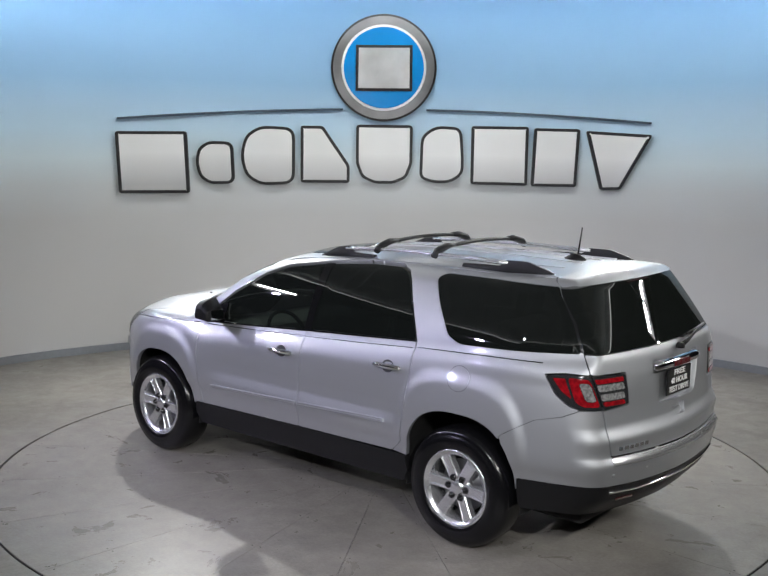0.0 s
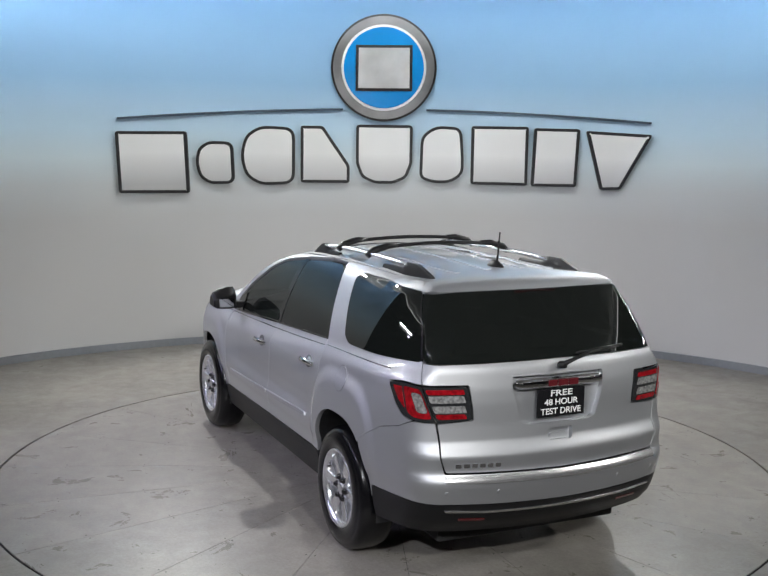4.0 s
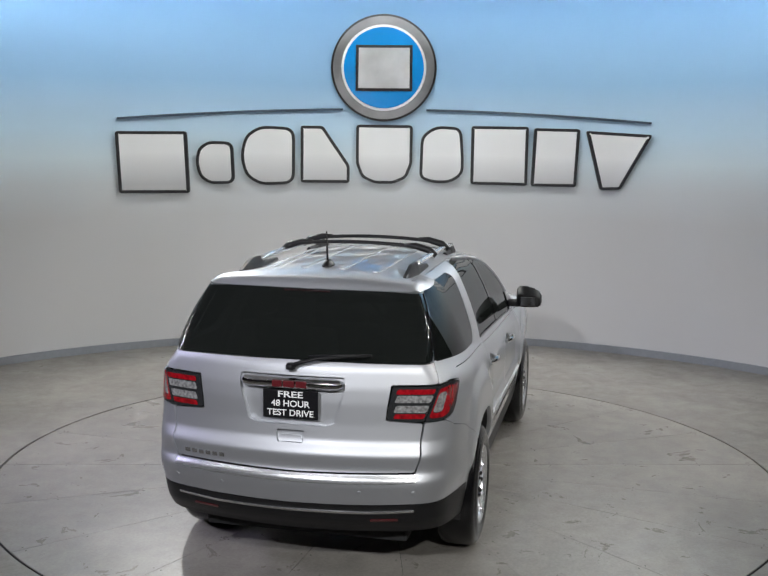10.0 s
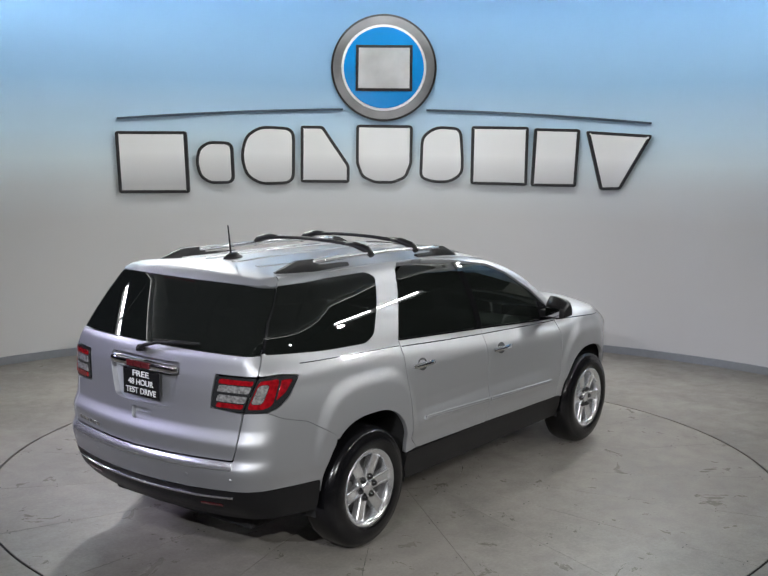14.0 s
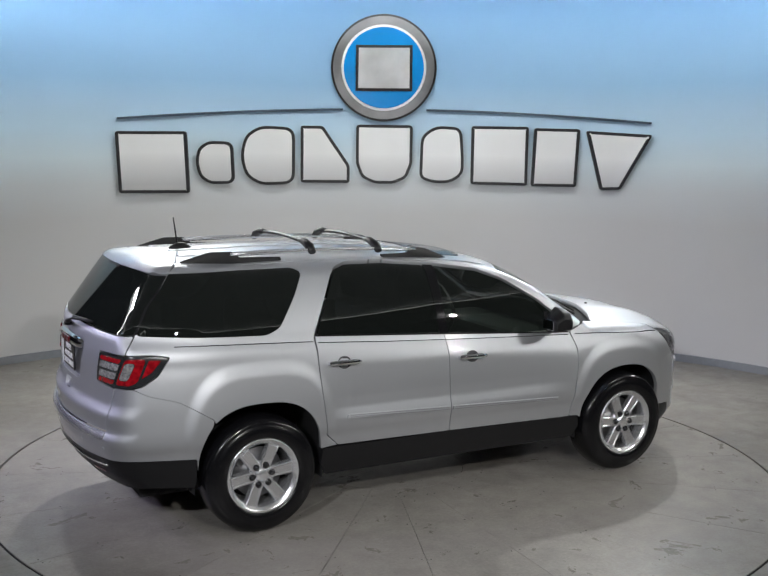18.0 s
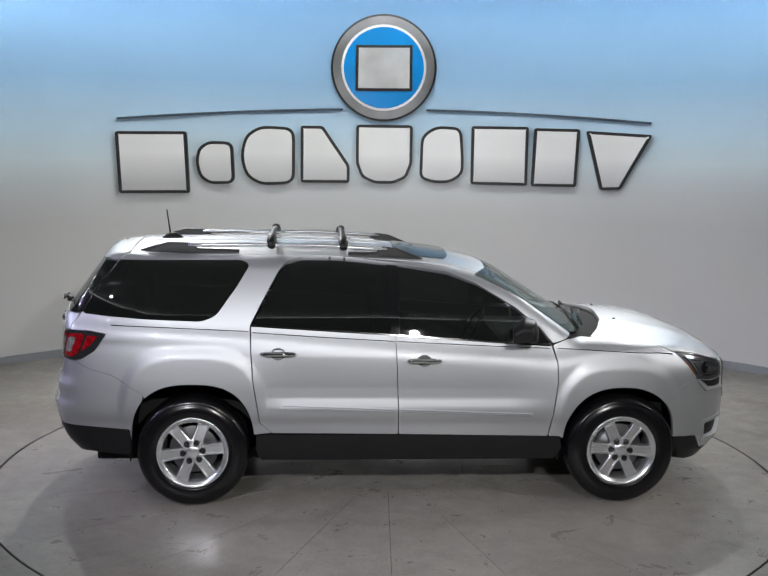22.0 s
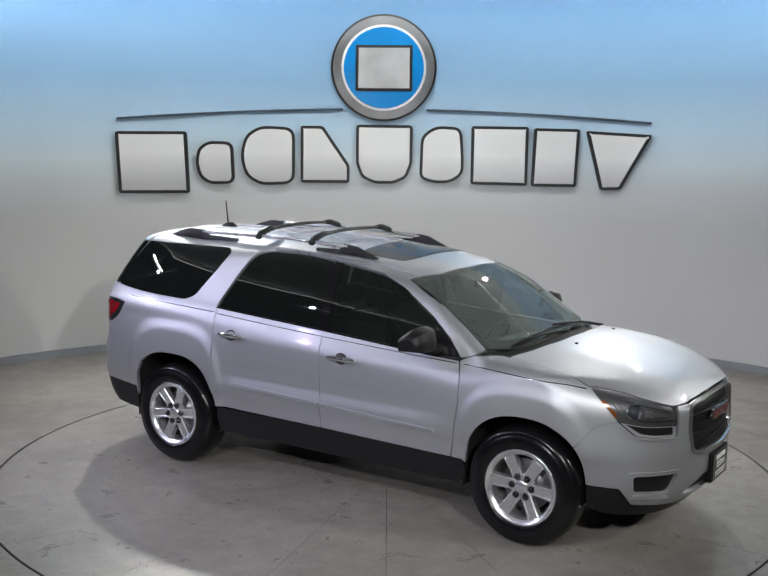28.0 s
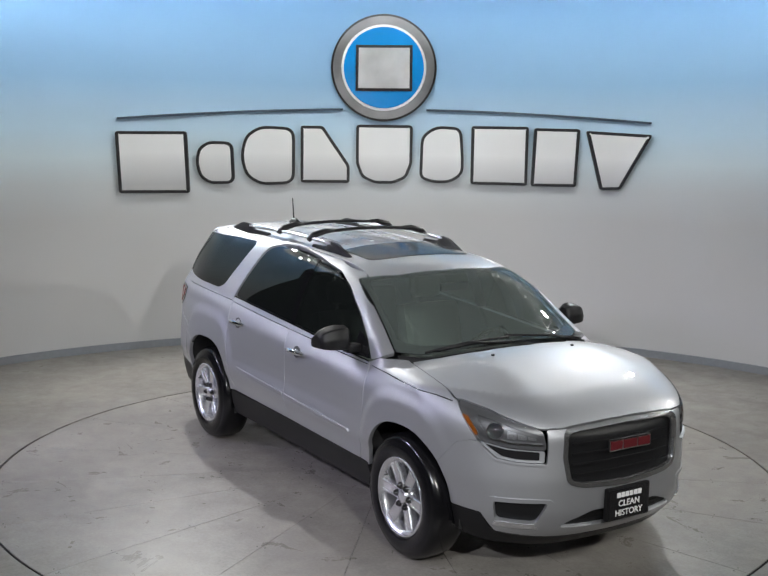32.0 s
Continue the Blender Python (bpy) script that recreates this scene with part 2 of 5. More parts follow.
def smooth_table(pairs, soft):
    """A piecewise line with rounded knees, as a function."""
    xs = np.linspace(pairs[0][0] - 0.5, pairs[-1][0] + 0.5, 700)
    ys = ip(xs, pairs)
    step = xs[1] - xs[0]
    k = np.exp(-0.5 * (np.arange(-60, 61) * step / soft) ** 2)
    ys = np.convolve(np.pad(ys, 60, mode="edge"), k / k.sum(), mode="valid")
    return lambda v: np.interp(v, xs, ys)


def smax(a, b, k):
    h = np.clip(0.5 + 0.5 * (a - b) / k, 0, 1)
    return b + (a - b) * h + k * h * (1 - h)


def smin(a, b, k):
    return -smax(-a, -b, k)


def belt(x):
    return 1.292 - 0.063 * x + 0.13 * np.clip((x - 2.5) / 0.7, 0, 1)


# half width against the height over the belt (below it: against the plain height)
LOWER = smooth_table([(0.20, 0.86), (0.33, 0.90), (0.46, 0.925), (0.52, 0.93), (0.60, 0.938), (0.64, 0.955), (0.72, 0.958), (0.90, 0.952), (1.00, 0.945), (1.08, 0.937), (1.15, 0.925), (1.5, 0.925)], 0.022)
UPPER = smooth_table([(-0.30, 0.98), (-0.16, 0.955), (-0.10, 0.925), (-0.05, 0.891), (-0.015, 0.877)] + [(0.02 * i, 0.8733 - 0.260 * (0.02 * i) - 0.387 * (0.02 * i) ** 2) for i in range(1, 31)], 0.022)
REAR = smooth_table([(0.15, -0.80), (0.36, -0.92), (0.44, -1.00), (0.54, -1.045), (0.66, -1.073), (0.698, -1.075), (0.732, -1.048), (0.76, -1.047), (0.835, -1.060), (0.905, -1.022), (1.00, -1.014), (1.12, -1.012), (1.20, -1.005), (1.30, -0.986), (1.322, -0.978), (1.70, -0.700), (1.80, -0.62)], 0.011)
FRONT = smooth_table([(0.15, 3.74), (0.28, 3.86), (0.36, 3.945), (0.46, 3.975), (0.66, 3.982), (0.82, 3.972), (0.92, 3.972), (0.98, 3.948), (1.04, 3.875), (1.12, 3.72)], 0.025)
HOOD = smooth_table([(1.5, 1.18), (2.6, 1.245), (2.95, 1.252), (3.15, 1.240), (3.45, 1.196), (3.70, 1.118), (3.82, 1.068), (3.90, 0.995), (4.05, 0.86)], 0.07)
ROOF = smooth_table([(-1.0, 1.725), (-0.72, 1.752), (-0.45, 1.783), (0.2, 1.797), (0.9, 1.793), (1.4, 1.766), (1.8, 1.720), (2.06, 1.662), (2.2, 1.61)], 0.07)


def flare(x, z, cx, rx, rz, k):
    """A raised lip round a wheel arch."""
    r = (np.abs((x - cx) / rx) ** k + np.abs((z - 0.38) / rz) ** k) ** (1 / k)
    t = np.clip((1.07 - r) / 0.15, 0, 1)
    s = np.clip((z - 0.45) / 0.42, 0, 1)
    return 0.020 * t * t * (3 - 2 * t) * s * s * (3 - 2 * s)


def half_width(x, z):
    low = LOWER(z)
    up = z - belt(x)
    w = smin(low, UPPER(up) - 0.10 * np.clip((1.3 - x) / 1.8, 0, 1) * np.clip(up - 0.03, 0, 0.6), 0.03)
    w = w - (0.30 - 0.09 * np.clip(-up / 0.15, 0, 1)) * np.clip(-0.18 - x, 0, 2) ** 2 - 0.10 * np.clip(x - 2.55, 0, 2) ** 2 * np.clip(1.3 - z, 0.2, 1)
    dent = np.clip((x - 0.40) / 0.25, 0, 1) * np.clip((2.55 - x) / 0.35, 0, 1) * np.clip((z - 0.695) / 0.07, 0, 1) * np.clip((1.06 - z) / 0.22, 0, 1)
    return w - 0.013 * dent + flare(x, z, 0.0, 0.50, 0.72, 3.4) + flare(x, z, 3.0, 0.465, 0.638, 3.0)


def body(p):
    x, y, z = p[:, 0], np.abs(p[:, 1]), p[:, 2]
    side = y - half_width(x, z)
    over = np.clip((z - 1.0) / 0.4, 0, 1)
    over = over * over * (3 - 2 * over)
    rear = (REAR(z) + 0.185 * y ** 2 + 0.03 * y ** 4) - x
    front = x - (FRONT(z) - 0.16 * y ** 2 - 0.62 * y ** 4)
    hood = HOOD(x) - 0.090 * (y / 0.8) ** 2 + 0.010 * np.exp(-((y - 0.46) / 0.13) ** 2) * np.clip((x - 2.9) / 0.4, 0, 1) * np.clip((4.0 - x) / 0.5, 0, 1)
    roof = ROOF(x) - (0.068 * (y / 0.62) ** 2 + 0.018 * (y / 0.62) ** 4) * (1 - 0.55 * np.clip((-0.05 - x) / 0.45, 0, 1) - 0.2 * np.clip((x - 1.2) / 0.6, 0, 1))
    screen = 1.675 - 0.635 * (x - 2.09) - 0.13 * y ** 2 - 0.08 * y ** 4
    top = z - smax(hood, smin(roof, screen, 0.05), 0.02)
    f = smax(side, rear, 0.12 - 0.088 * over)
    f = smax(f, front, 0.10)
    f = smax(f, top, 0.045)
    return smax(f, 0.22 - z, 0.05)


def meet(origin, way, reach=2.2):
    """Where rays from inside leave the body."""
    lo, hi = np.zeros(len(origin)), np.full(len(origin), reach)
    for _ in range(34):
        mid = (lo + hi) / 2
        inside = body(origin + way * mid[:, None]) < 0
        lo, hi = np.where(inside, mid, lo), np.where(inside, hi, mid)
    return origin + way * lo[:, None]


def slope(p):
    e = 0.003
    g = np.stack([body(p + d) - body(p - d) for d in np.eye(3) * e], 1)
    return g / np.maximum(np.linalg.norm(g, axis=1), 1e-9)[:, None]


XA, XB, IN, ARC = -0.45, 3.25, 0.35, 0.85
REAR_MID, FRONT_MID = XA - ARC - IN, XB + ARC + IN


def ring(a, z, side=1):
    """The body's belt: a is x along the flanks and goes on round the corners to the middle of tail and nose."""
    a, z = np.asarray(a, float), np.asarray(z, float)
    flip = np.where((a < REAR_MID) | (a > FRONT_MID), -1.0, 1.0)
    a = np.where(a < REAR_MID, 2 * REAR_MID - a, np.where(a > FRONT_MID, 2 * FRONT_MID - a, a))
    back, fore = np.clip(XA - a, 0, None), np.clip(a - XB, 0, None)
    turn = (np.clip(back, 0, ARC) - np.clip(fore, 0, ARC)) / ARC * math.pi / 2
    run = np.clip(np.maximum(back, fore) - ARC, 0, IN)
    o = np.stack([np.clip(a, XA, XB), (IN - run), z], 1)
    w = np.stack([-np.sin(turn), np.cos(turn), np.zeros(len(a))], 1)
    q = meet(o, w)
    q[:, 1] *= flip * side
    return q


def top(x, y):
    x, y = np.asarray(x, float), np.asarray(y, float)
    o = np.stack([x, y, np.full(len(x), 0.8)], 1)
    return meet(o, np.tile([0.0, 0, 1], (len(x), 1)), 1.6)

# ---- the room ----


def concrete(name, colour, rough):
    """Worn sealed concrete: broad mottling, scuffs, fine grit and an uneven sheen."""
    m = shade(name, colour, rough, spec=0.4)
    nt = m.node_tree
    b = nt.nodes["Principled BSDF"]
    pos = nt.nodes.new("ShaderNodeTexCoord")

    def noise(scale, detail, rough_, lo, hi, out0, out1, warp=0.0):
        n = nt.nodes.new("ShaderNodeTexNoise")
        n.inputs["Scale"].default_value, n.inputs["Detail"].default_value = scale, detail
        n.inputs["Roughness"].default_value, n.inputs["Distortion"].default_value = rough_, warp
        nt.links.new(pos.outputs["Object"], n.inputs["Vector"])
        r = nt.nodes.new("ShaderNodeMapRange")
        r.inputs["From Min"].default_value, r.inputs["From Max"].default_value = lo, hi
        r.inputs["To Min"].default_value, r.inputs["To Max"].default_value = out0, out1
        nt.links.new(n.outputs["Fac"], r.inputs["Value"])
        return r.outputs["Result"], n

    def times(p, q):
        k = nt.nodes.new("ShaderNodeMath")
        k.operation = "MULTIPLY"
        nt.links.new(p, k.inputs[0])
        nt.links.new(q, k.inputs[1])
        return k.outputs[0]

    broad, _ = noise(0.8, 5, 0.6, 0.3, 0.7, 0.84, 1.16, 0.6)
    mid, _ = noise(6.0, 8, 0.62, 0.3, 0.7, 0.85, 1.15, 0.15)
    grit, gn = noise(48.0, 6, 0.7, 0.3, 0.7, 0.86, 1.14)
    spots, _ = noise(60.0, 2, 0.5, 0.74, 0.79, 1.0, 0.80)
    val = times(times(broad, mid), times(grit, spots))
    hv = nt.nodes.new("ShaderNodeVectorMath")
    hv.operation = "SCALE"
    hv.inputs[0].default_value = colour
    nt.links.new(val, hv.inputs["Scale"])
    nt.links.new(hv.outputs[0], b.inputs["Base Color"])
    sheen, _ = noise(3.2, 8, 0.7, 0.3, 0.7, rough - 0.10, rough + 0.16, 0.6)
    nt.links.new(sheen, b.inputs["Roughness"])
    bp = nt.nodes.new("ShaderNodeBump")
    bp.inputs["Strength"].default_value, bp.inputs["Distance"].default_value = 0.20, 0.004
    nt.links.new(gn.outputs["Fac"], bp.inputs["Height"])
    nt.links.new(bp.outputs[0], b.inputs["Normal"])
    return m


CONCRETE = concrete("sealed_concrete", (0.214, 0.200, 0.182), 0.36)
DECK = concrete("turntable_deck", (0.250, 0.234, 0.213), 0.32)
CURB = shade("grey_curb", (0.25, 0.265, 0.29), 0.5, grain=0.05, scale=20)
PIT = shade("dark_gap", (0.03, 0.03, 0.03), 0.9, grain=0.2, scale=30)
CEILING = shade("ceiling_paint", (0.03, 0.03, 0.033), 0.85, grain=0.1, scale=6)
DRAPE = shade("dark_back_wall", (0.035, 0.036, 0.04), 0.9, grain=0.2, scale=4)


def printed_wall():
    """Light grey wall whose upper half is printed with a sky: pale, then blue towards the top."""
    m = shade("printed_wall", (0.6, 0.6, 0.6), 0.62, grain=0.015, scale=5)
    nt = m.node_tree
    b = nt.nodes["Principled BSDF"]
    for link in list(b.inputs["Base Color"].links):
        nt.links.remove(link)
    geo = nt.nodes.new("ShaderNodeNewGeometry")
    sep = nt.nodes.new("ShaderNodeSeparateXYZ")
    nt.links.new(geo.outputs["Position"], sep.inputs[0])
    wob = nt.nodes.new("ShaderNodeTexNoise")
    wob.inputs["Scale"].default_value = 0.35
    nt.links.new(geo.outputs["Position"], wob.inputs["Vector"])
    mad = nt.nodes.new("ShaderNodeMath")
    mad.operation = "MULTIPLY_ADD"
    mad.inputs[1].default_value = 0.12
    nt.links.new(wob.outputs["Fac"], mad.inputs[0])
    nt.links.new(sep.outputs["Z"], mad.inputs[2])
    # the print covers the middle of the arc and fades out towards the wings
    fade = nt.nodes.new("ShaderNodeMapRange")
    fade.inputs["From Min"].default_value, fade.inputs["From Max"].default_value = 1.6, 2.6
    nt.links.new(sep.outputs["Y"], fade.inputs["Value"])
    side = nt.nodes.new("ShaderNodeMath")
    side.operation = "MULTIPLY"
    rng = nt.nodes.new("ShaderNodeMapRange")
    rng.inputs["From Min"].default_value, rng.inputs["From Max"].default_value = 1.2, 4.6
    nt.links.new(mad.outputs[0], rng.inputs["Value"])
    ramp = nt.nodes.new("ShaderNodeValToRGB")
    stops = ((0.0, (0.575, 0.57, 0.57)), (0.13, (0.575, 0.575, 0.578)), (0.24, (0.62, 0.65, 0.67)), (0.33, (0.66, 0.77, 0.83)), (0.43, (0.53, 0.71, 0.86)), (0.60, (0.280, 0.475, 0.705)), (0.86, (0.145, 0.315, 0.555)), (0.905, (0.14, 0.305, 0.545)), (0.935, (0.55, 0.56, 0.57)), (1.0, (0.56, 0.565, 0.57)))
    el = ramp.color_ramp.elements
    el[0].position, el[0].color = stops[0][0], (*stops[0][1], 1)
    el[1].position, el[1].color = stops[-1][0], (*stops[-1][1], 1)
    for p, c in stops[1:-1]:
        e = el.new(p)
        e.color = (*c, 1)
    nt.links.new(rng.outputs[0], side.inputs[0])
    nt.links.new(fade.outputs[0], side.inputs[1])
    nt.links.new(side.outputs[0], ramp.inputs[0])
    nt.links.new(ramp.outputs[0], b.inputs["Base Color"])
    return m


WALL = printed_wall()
TABLE_R = 2.987


def annulus(name, r0, r1, z0, z1, a0, a1, n, material, kind="structure", label="", category="", dy=0.0):
    """A ring or an arc of rectangular section."""
    bm, rows = bmesh.new(), []
    full = abs(a1 - a0) > 359.9
    for i in range(n + (0 if full else 1)):
        t = radians(a0 + (a1 - a0) * i / n)
        c, s = math.cos(t), math.sin(t)
        rows.append([bm.verts.new((r * c, r * s + dy, z)) for r, z in ((r0, z0), (r1, z0), (r1, z1), (r0, z1))])
    for i in range(n):
        a, b = rows[i], rows[(i + 1) % len(rows)]
        for k in range(4):
            f = bm.faces.new((a[k], b[k], b[(k + 1) % 4], a[(k + 1) % 4]))
            f.smooth = True
    if not full:
        bm.faces.new(rows[0])
        bm.faces.new(rows[-1])
    bmesh.ops.recalc_face_normals(bm, faces=bm.faces[:])
    for e in bm.edges:
        e.smooth = len(e.link_faces) == 2 and e.link_faces[0].normal.dot(e.link_faces[1].normal) > 0.9
    ob = part(name, bm, material, None)
    return tagged(ob, label, category, kind=kind)


floor = annulus("floor", TABLE_R + 0.016, 16.0, -0.3, 0.0, 0, 360, 180, CONCRETE, label="sealed grey concrete floor round the turntable", category="floor")
pit = annulus("turntable_pit", 0.01, TABLE_R + 0.016, -0.4, -0.3, 0, 360, 90, PIT, label="dark pit under the turntable", category="pit")
OPEN0, OPEN1 = 33, 147
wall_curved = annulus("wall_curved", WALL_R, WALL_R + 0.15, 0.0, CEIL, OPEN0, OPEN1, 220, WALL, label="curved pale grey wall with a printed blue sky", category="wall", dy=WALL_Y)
baseboard = annulus("baseboard", WALL_R - 0.03, WALL_R - 0.002, 0.0, 0.085, OPEN0, OPEN1, 220, CURB, label="grey raised curb along the foot of the wall", category="baseboard", dy=WALL_Y)
for name, args in (("wall_left", (-11.0, -10.8, -13.0, 8.0)), ("wall_right", (10.8, 11.0, -13.0, 8.0)), ("wall_back", (-11.0, 11.0, -13.2, -13.0)), ("wall_far", (-11.0, 11.0, 8.0, 8.2))):
    tagged(part(name, box(bmesh.new(), *args, 0.0, CEIL + 0.3), DRAPE, None), "grey wall of the hall round the set", "wall", kind="structure")
tagged(part("ceiling", box(bmesh.new(), -11, 11, -13, 8.2, CEIL + 0.3, CEIL + 0.5), CEILING, None), "dark ceiling of the hall", "ceiling", kind="structure")
CANOPY = shade("canopy_cloth", (0.78, 0.79, 0.80), 0.85, grain=0.03, scale=6)
CANOPY_AT, CANOPY_R, CANOPY_Z = (-0.20, -1.25), 5.35, 4.46
canopy = annulus("canopy", 0.02, CANOPY_R, CANOPY_Z, CANOPY_Z + 0.04, 0, 360, 120, CANOPY, kind="thing", label="pale round canopy over the turntable", category="canopy")
EDGE = shade("lit_edge", (0.97, 0.98, 0.95), 0.4, emit=EDGE_POWER)
edge = annulus("edge_light", CANOPY_R - 0.012, CANOPY_R - 0.001, CANOPY_Z - 0.152, CANOPY_Z - 0.141, 0, 360, 120, EDGE, kind="thing", label="thin glowing line along the canopy's skirt", category="light strip")
# skirt added out of view to keep the strip out of car reflections
skirt = annulus("strip_shield", CANOPY_R, CANOPY_R + 0.008, CANOPY_Z - 0.15, CANOPY_Z - 0.002, 0, 360, 120, CANOPY, kind="thing", label="added unseen skirt that hides the wall strip from the car", category="skirt")
# strip added out of view only to brighten the curved wall
WASH = shade("wash_glow", (0.97, 0.98, 0.95), 0.4, emit=WASH_POWER)
wash = annulus("wall_fill_strip", CANOPY_R + 0.012, CANOPY_R + 0.030, CANOPY_Z - 0.050, CANOPY_Z - 0.032, 24, 156, 70, WASH, kind="thing", label="added unseen light strip that brightens the wall", category="light strip")
for ob in (canopy, edge, skirt, wash):
    ob.location, ob.scale = (*CANOPY_AT, 0), (1.075, 0.95, 1.0)

# tube lamps hung round the canopy: azimuth, distance, height
TUBE_GLOW = shade("tube_glow", (0.97, 0.98, 0.95), 0.4, emit=TUBE_POWER)
TUBE_CASE = shade("lamp_casing", (0.05, 0.05, 0.055), 0.5, grain=0.1, scale=30)
for az, rad, tz in TUBES:
    lamp = tagged(new("tube_lamp"), "twin white tube lamp in a dark casing under the ceiling", "lamp", group="tube lamps round the canopy")
    for k in (-1, 1):
        part("tube", tube(bmesh.new(), [(k * 0.06, 0, 0), (k * 0.72, 0, 0)], 0.026, 10), TUBE_GLOW, lamp, "glowing white tube")
    part("casing", box(bmesh.new(), -0.80, 0.80, 0.04, 0.10, -0.12, 0.08, 0.01), TUBE_CASE, lamp, "dark casing")
    part("hanger", tube(bmesh.new(), [(0, 0.07, 0.07), (0, 0.07, CEIL + 0.3 - tz)], 0.012, 8), TUBE_CASE, lamp)
    lamp.matrix_world = Matrix.Translation((CANOPY_AT[0] + rad * math.cos(radians(az)), CANOPY_AT[1] + rad * math.sin(radians(az)), tz)) @ Matrix.Rotation(radians(az - 90), 4, "Z")

# turntable: a deck of wedge plates that turns with the car
turntable = tagged(new("turntable"), "round turntable with pale concrete deck plates", "turntable")
part("deck_base", lathe(bmesh.new(), [(TABLE_R - 0.002, -0.06), (TABLE_R - 0.002, -0.006)], 120, "Z"), PIT, turntable, "dark base under the plates")


def wedge(r0, r1, a0, a1, n):
    bm = bmesh.new()
    g = 0.0016
    lo, hi = [], []
    for r in (r0, r1):
        d = math.degrees(g / r)
        for i in range(n + 1):
            t = radians(a0 + d + (a1 - a0 - 2 * d) * i / n)
            hi.append((r * math.cos(t), r * math.sin(t)))
    loop = hi[:n + 1] + hi[n + 1:][::-1]
    up = [bm.verts.new((x, y, 0.0)) for x, y in loop]
    dn = [bm.verts.new((x, y, -0.03)) for x, y in loop]
    bm.faces.new(up)
    m = len(loop)
    for i in range(m):
        bm.faces.new((up[i], dn[i], dn[(i + 1) % m], up[(i + 1) % m]))
    bmesh.ops.recalc_face_normals(bm, faces=bm.faces[:])
    return bm


for k in range(20):
    part("deck_plate", wedge(0.60, TABLE_R - 0.003, k * 18 + 15, k * 18 + 33, 7), DECK, turntable)
for k in range(2):
    part("deck_plate", wedge(0.004, 0.597, k * 180 + 15, k * 180 + 195, 24), DECK, turntable)
screw = lathe(bmesh.new(), [(0.005, -0.001), (0.005, 0.0006), (0.003, 0.0009)], 8, "Z")
screw_mesh = bpy.data.meshes.new("screw")
screw.to_mesh(screw_mesh)
screw.free()
screw_mesh.materials.append(PIT)
for k in range(20):
    for r in (0.75, 1.3, 1.9, 2.5, 2.9):
        for off in (-0.03, 0.03):
            t = radians(k * 18 + 15) + off / r
            ob = new("screw", screw_mesh)
            ob.parent, ob.location = turntable, (r * math.cos(t), r * math.sin(t), 0.0005)

# ---- sign on the wall: plain blocks ----
SIGN_WHITE = shade("sign_white", (0.86, 0.86, 0.87), 0.35, coat=0.3, grain=0.02, scale=3)
# metallic sheen drawn in the colour: grey foot, white from mid height
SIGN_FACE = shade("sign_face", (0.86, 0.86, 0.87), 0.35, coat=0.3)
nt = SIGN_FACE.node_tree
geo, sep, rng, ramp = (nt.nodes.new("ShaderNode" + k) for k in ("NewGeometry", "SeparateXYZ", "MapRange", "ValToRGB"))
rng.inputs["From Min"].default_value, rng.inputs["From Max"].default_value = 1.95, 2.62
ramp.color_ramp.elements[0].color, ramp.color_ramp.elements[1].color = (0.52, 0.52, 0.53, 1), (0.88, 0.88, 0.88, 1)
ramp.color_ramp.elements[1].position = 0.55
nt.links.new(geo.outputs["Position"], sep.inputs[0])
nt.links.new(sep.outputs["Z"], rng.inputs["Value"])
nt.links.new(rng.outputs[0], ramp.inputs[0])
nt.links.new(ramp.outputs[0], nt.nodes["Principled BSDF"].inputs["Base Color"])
SIGN_DARK = shade("sign_black", (0.012, 0.012, 0.014), 0.4, grain=0.1, scale=20)
SIGN_BLUE = shade("sign_blue", (0.005, 0.235, 0.62), 0.25, coat=0.5, blotch=0.08, bscale=3)
SIGN_STEEL = shade("sign_steel", (0.28, 0.28, 0.29), 0.33, 0.8, blotch=0.25, bscale=2.5)
SIGN_SILVER = shade("sign_silver", (0.62, 0.62, 0.63), 0.3, 0.35, blotch=0.2, bscale=2.2)
SIGN_SLATE = shade("sign_slate", (0.055, 0.085, 0.13), 0.45, grain=0.05, scale=20)


def on_wall(x, z, off):
    return Vector((x, WALL_Y + math.sqrt((WALL_R - off) ** 2 - x * x), z))


def wall_slab(name, loop, off0, off1, material, parent, label=""):
    """A slab that follows the curve of the wall; loop in x and z."""
    bm = bmesh.new()
    lp = densify([Vector(p) for p in loop], 0.06)
    mx, mz = sum(p.x for p in lp) / len(lp), sum(p.y for p in lp) / len(lp)
    back, front = ([bm.verts.new(on_wall(p.x, p.y, o)) for p in lp] for o in (off0, off1))
    n = len(lp)
    for i in range(n):
        bm.faces.new((back[i], back[(i + 1) % n], front[(i + 1) % n], front[i]))
    rings = [front]
    for k in (0.66, 0.33):
        row = [bm.verts.new(on_wall(mx + (p.x - mx) * k, mz + (p.y - mz) * k, off1)) for p in lp]
        for i in range(n):
            bm.faces.new((rings[-1][i], rings[-1][(i + 1) % n], row[(i + 1) % n], row[i]))
        rings.append(row)
    hub = bm.verts.new(on_wall(mx, mz, off1))
    for i in range(n):
        bm.faces.new((rings[-1][i], rings[-1][(i + 1) % n], hub))
    bmesh.ops.recalc_face_normals(bm, faces=bm.faces[:])
    return part(name, bm, material, parent, label)


def grow(loop, d):
    return inset([Vector(p) for p in loop], -d)


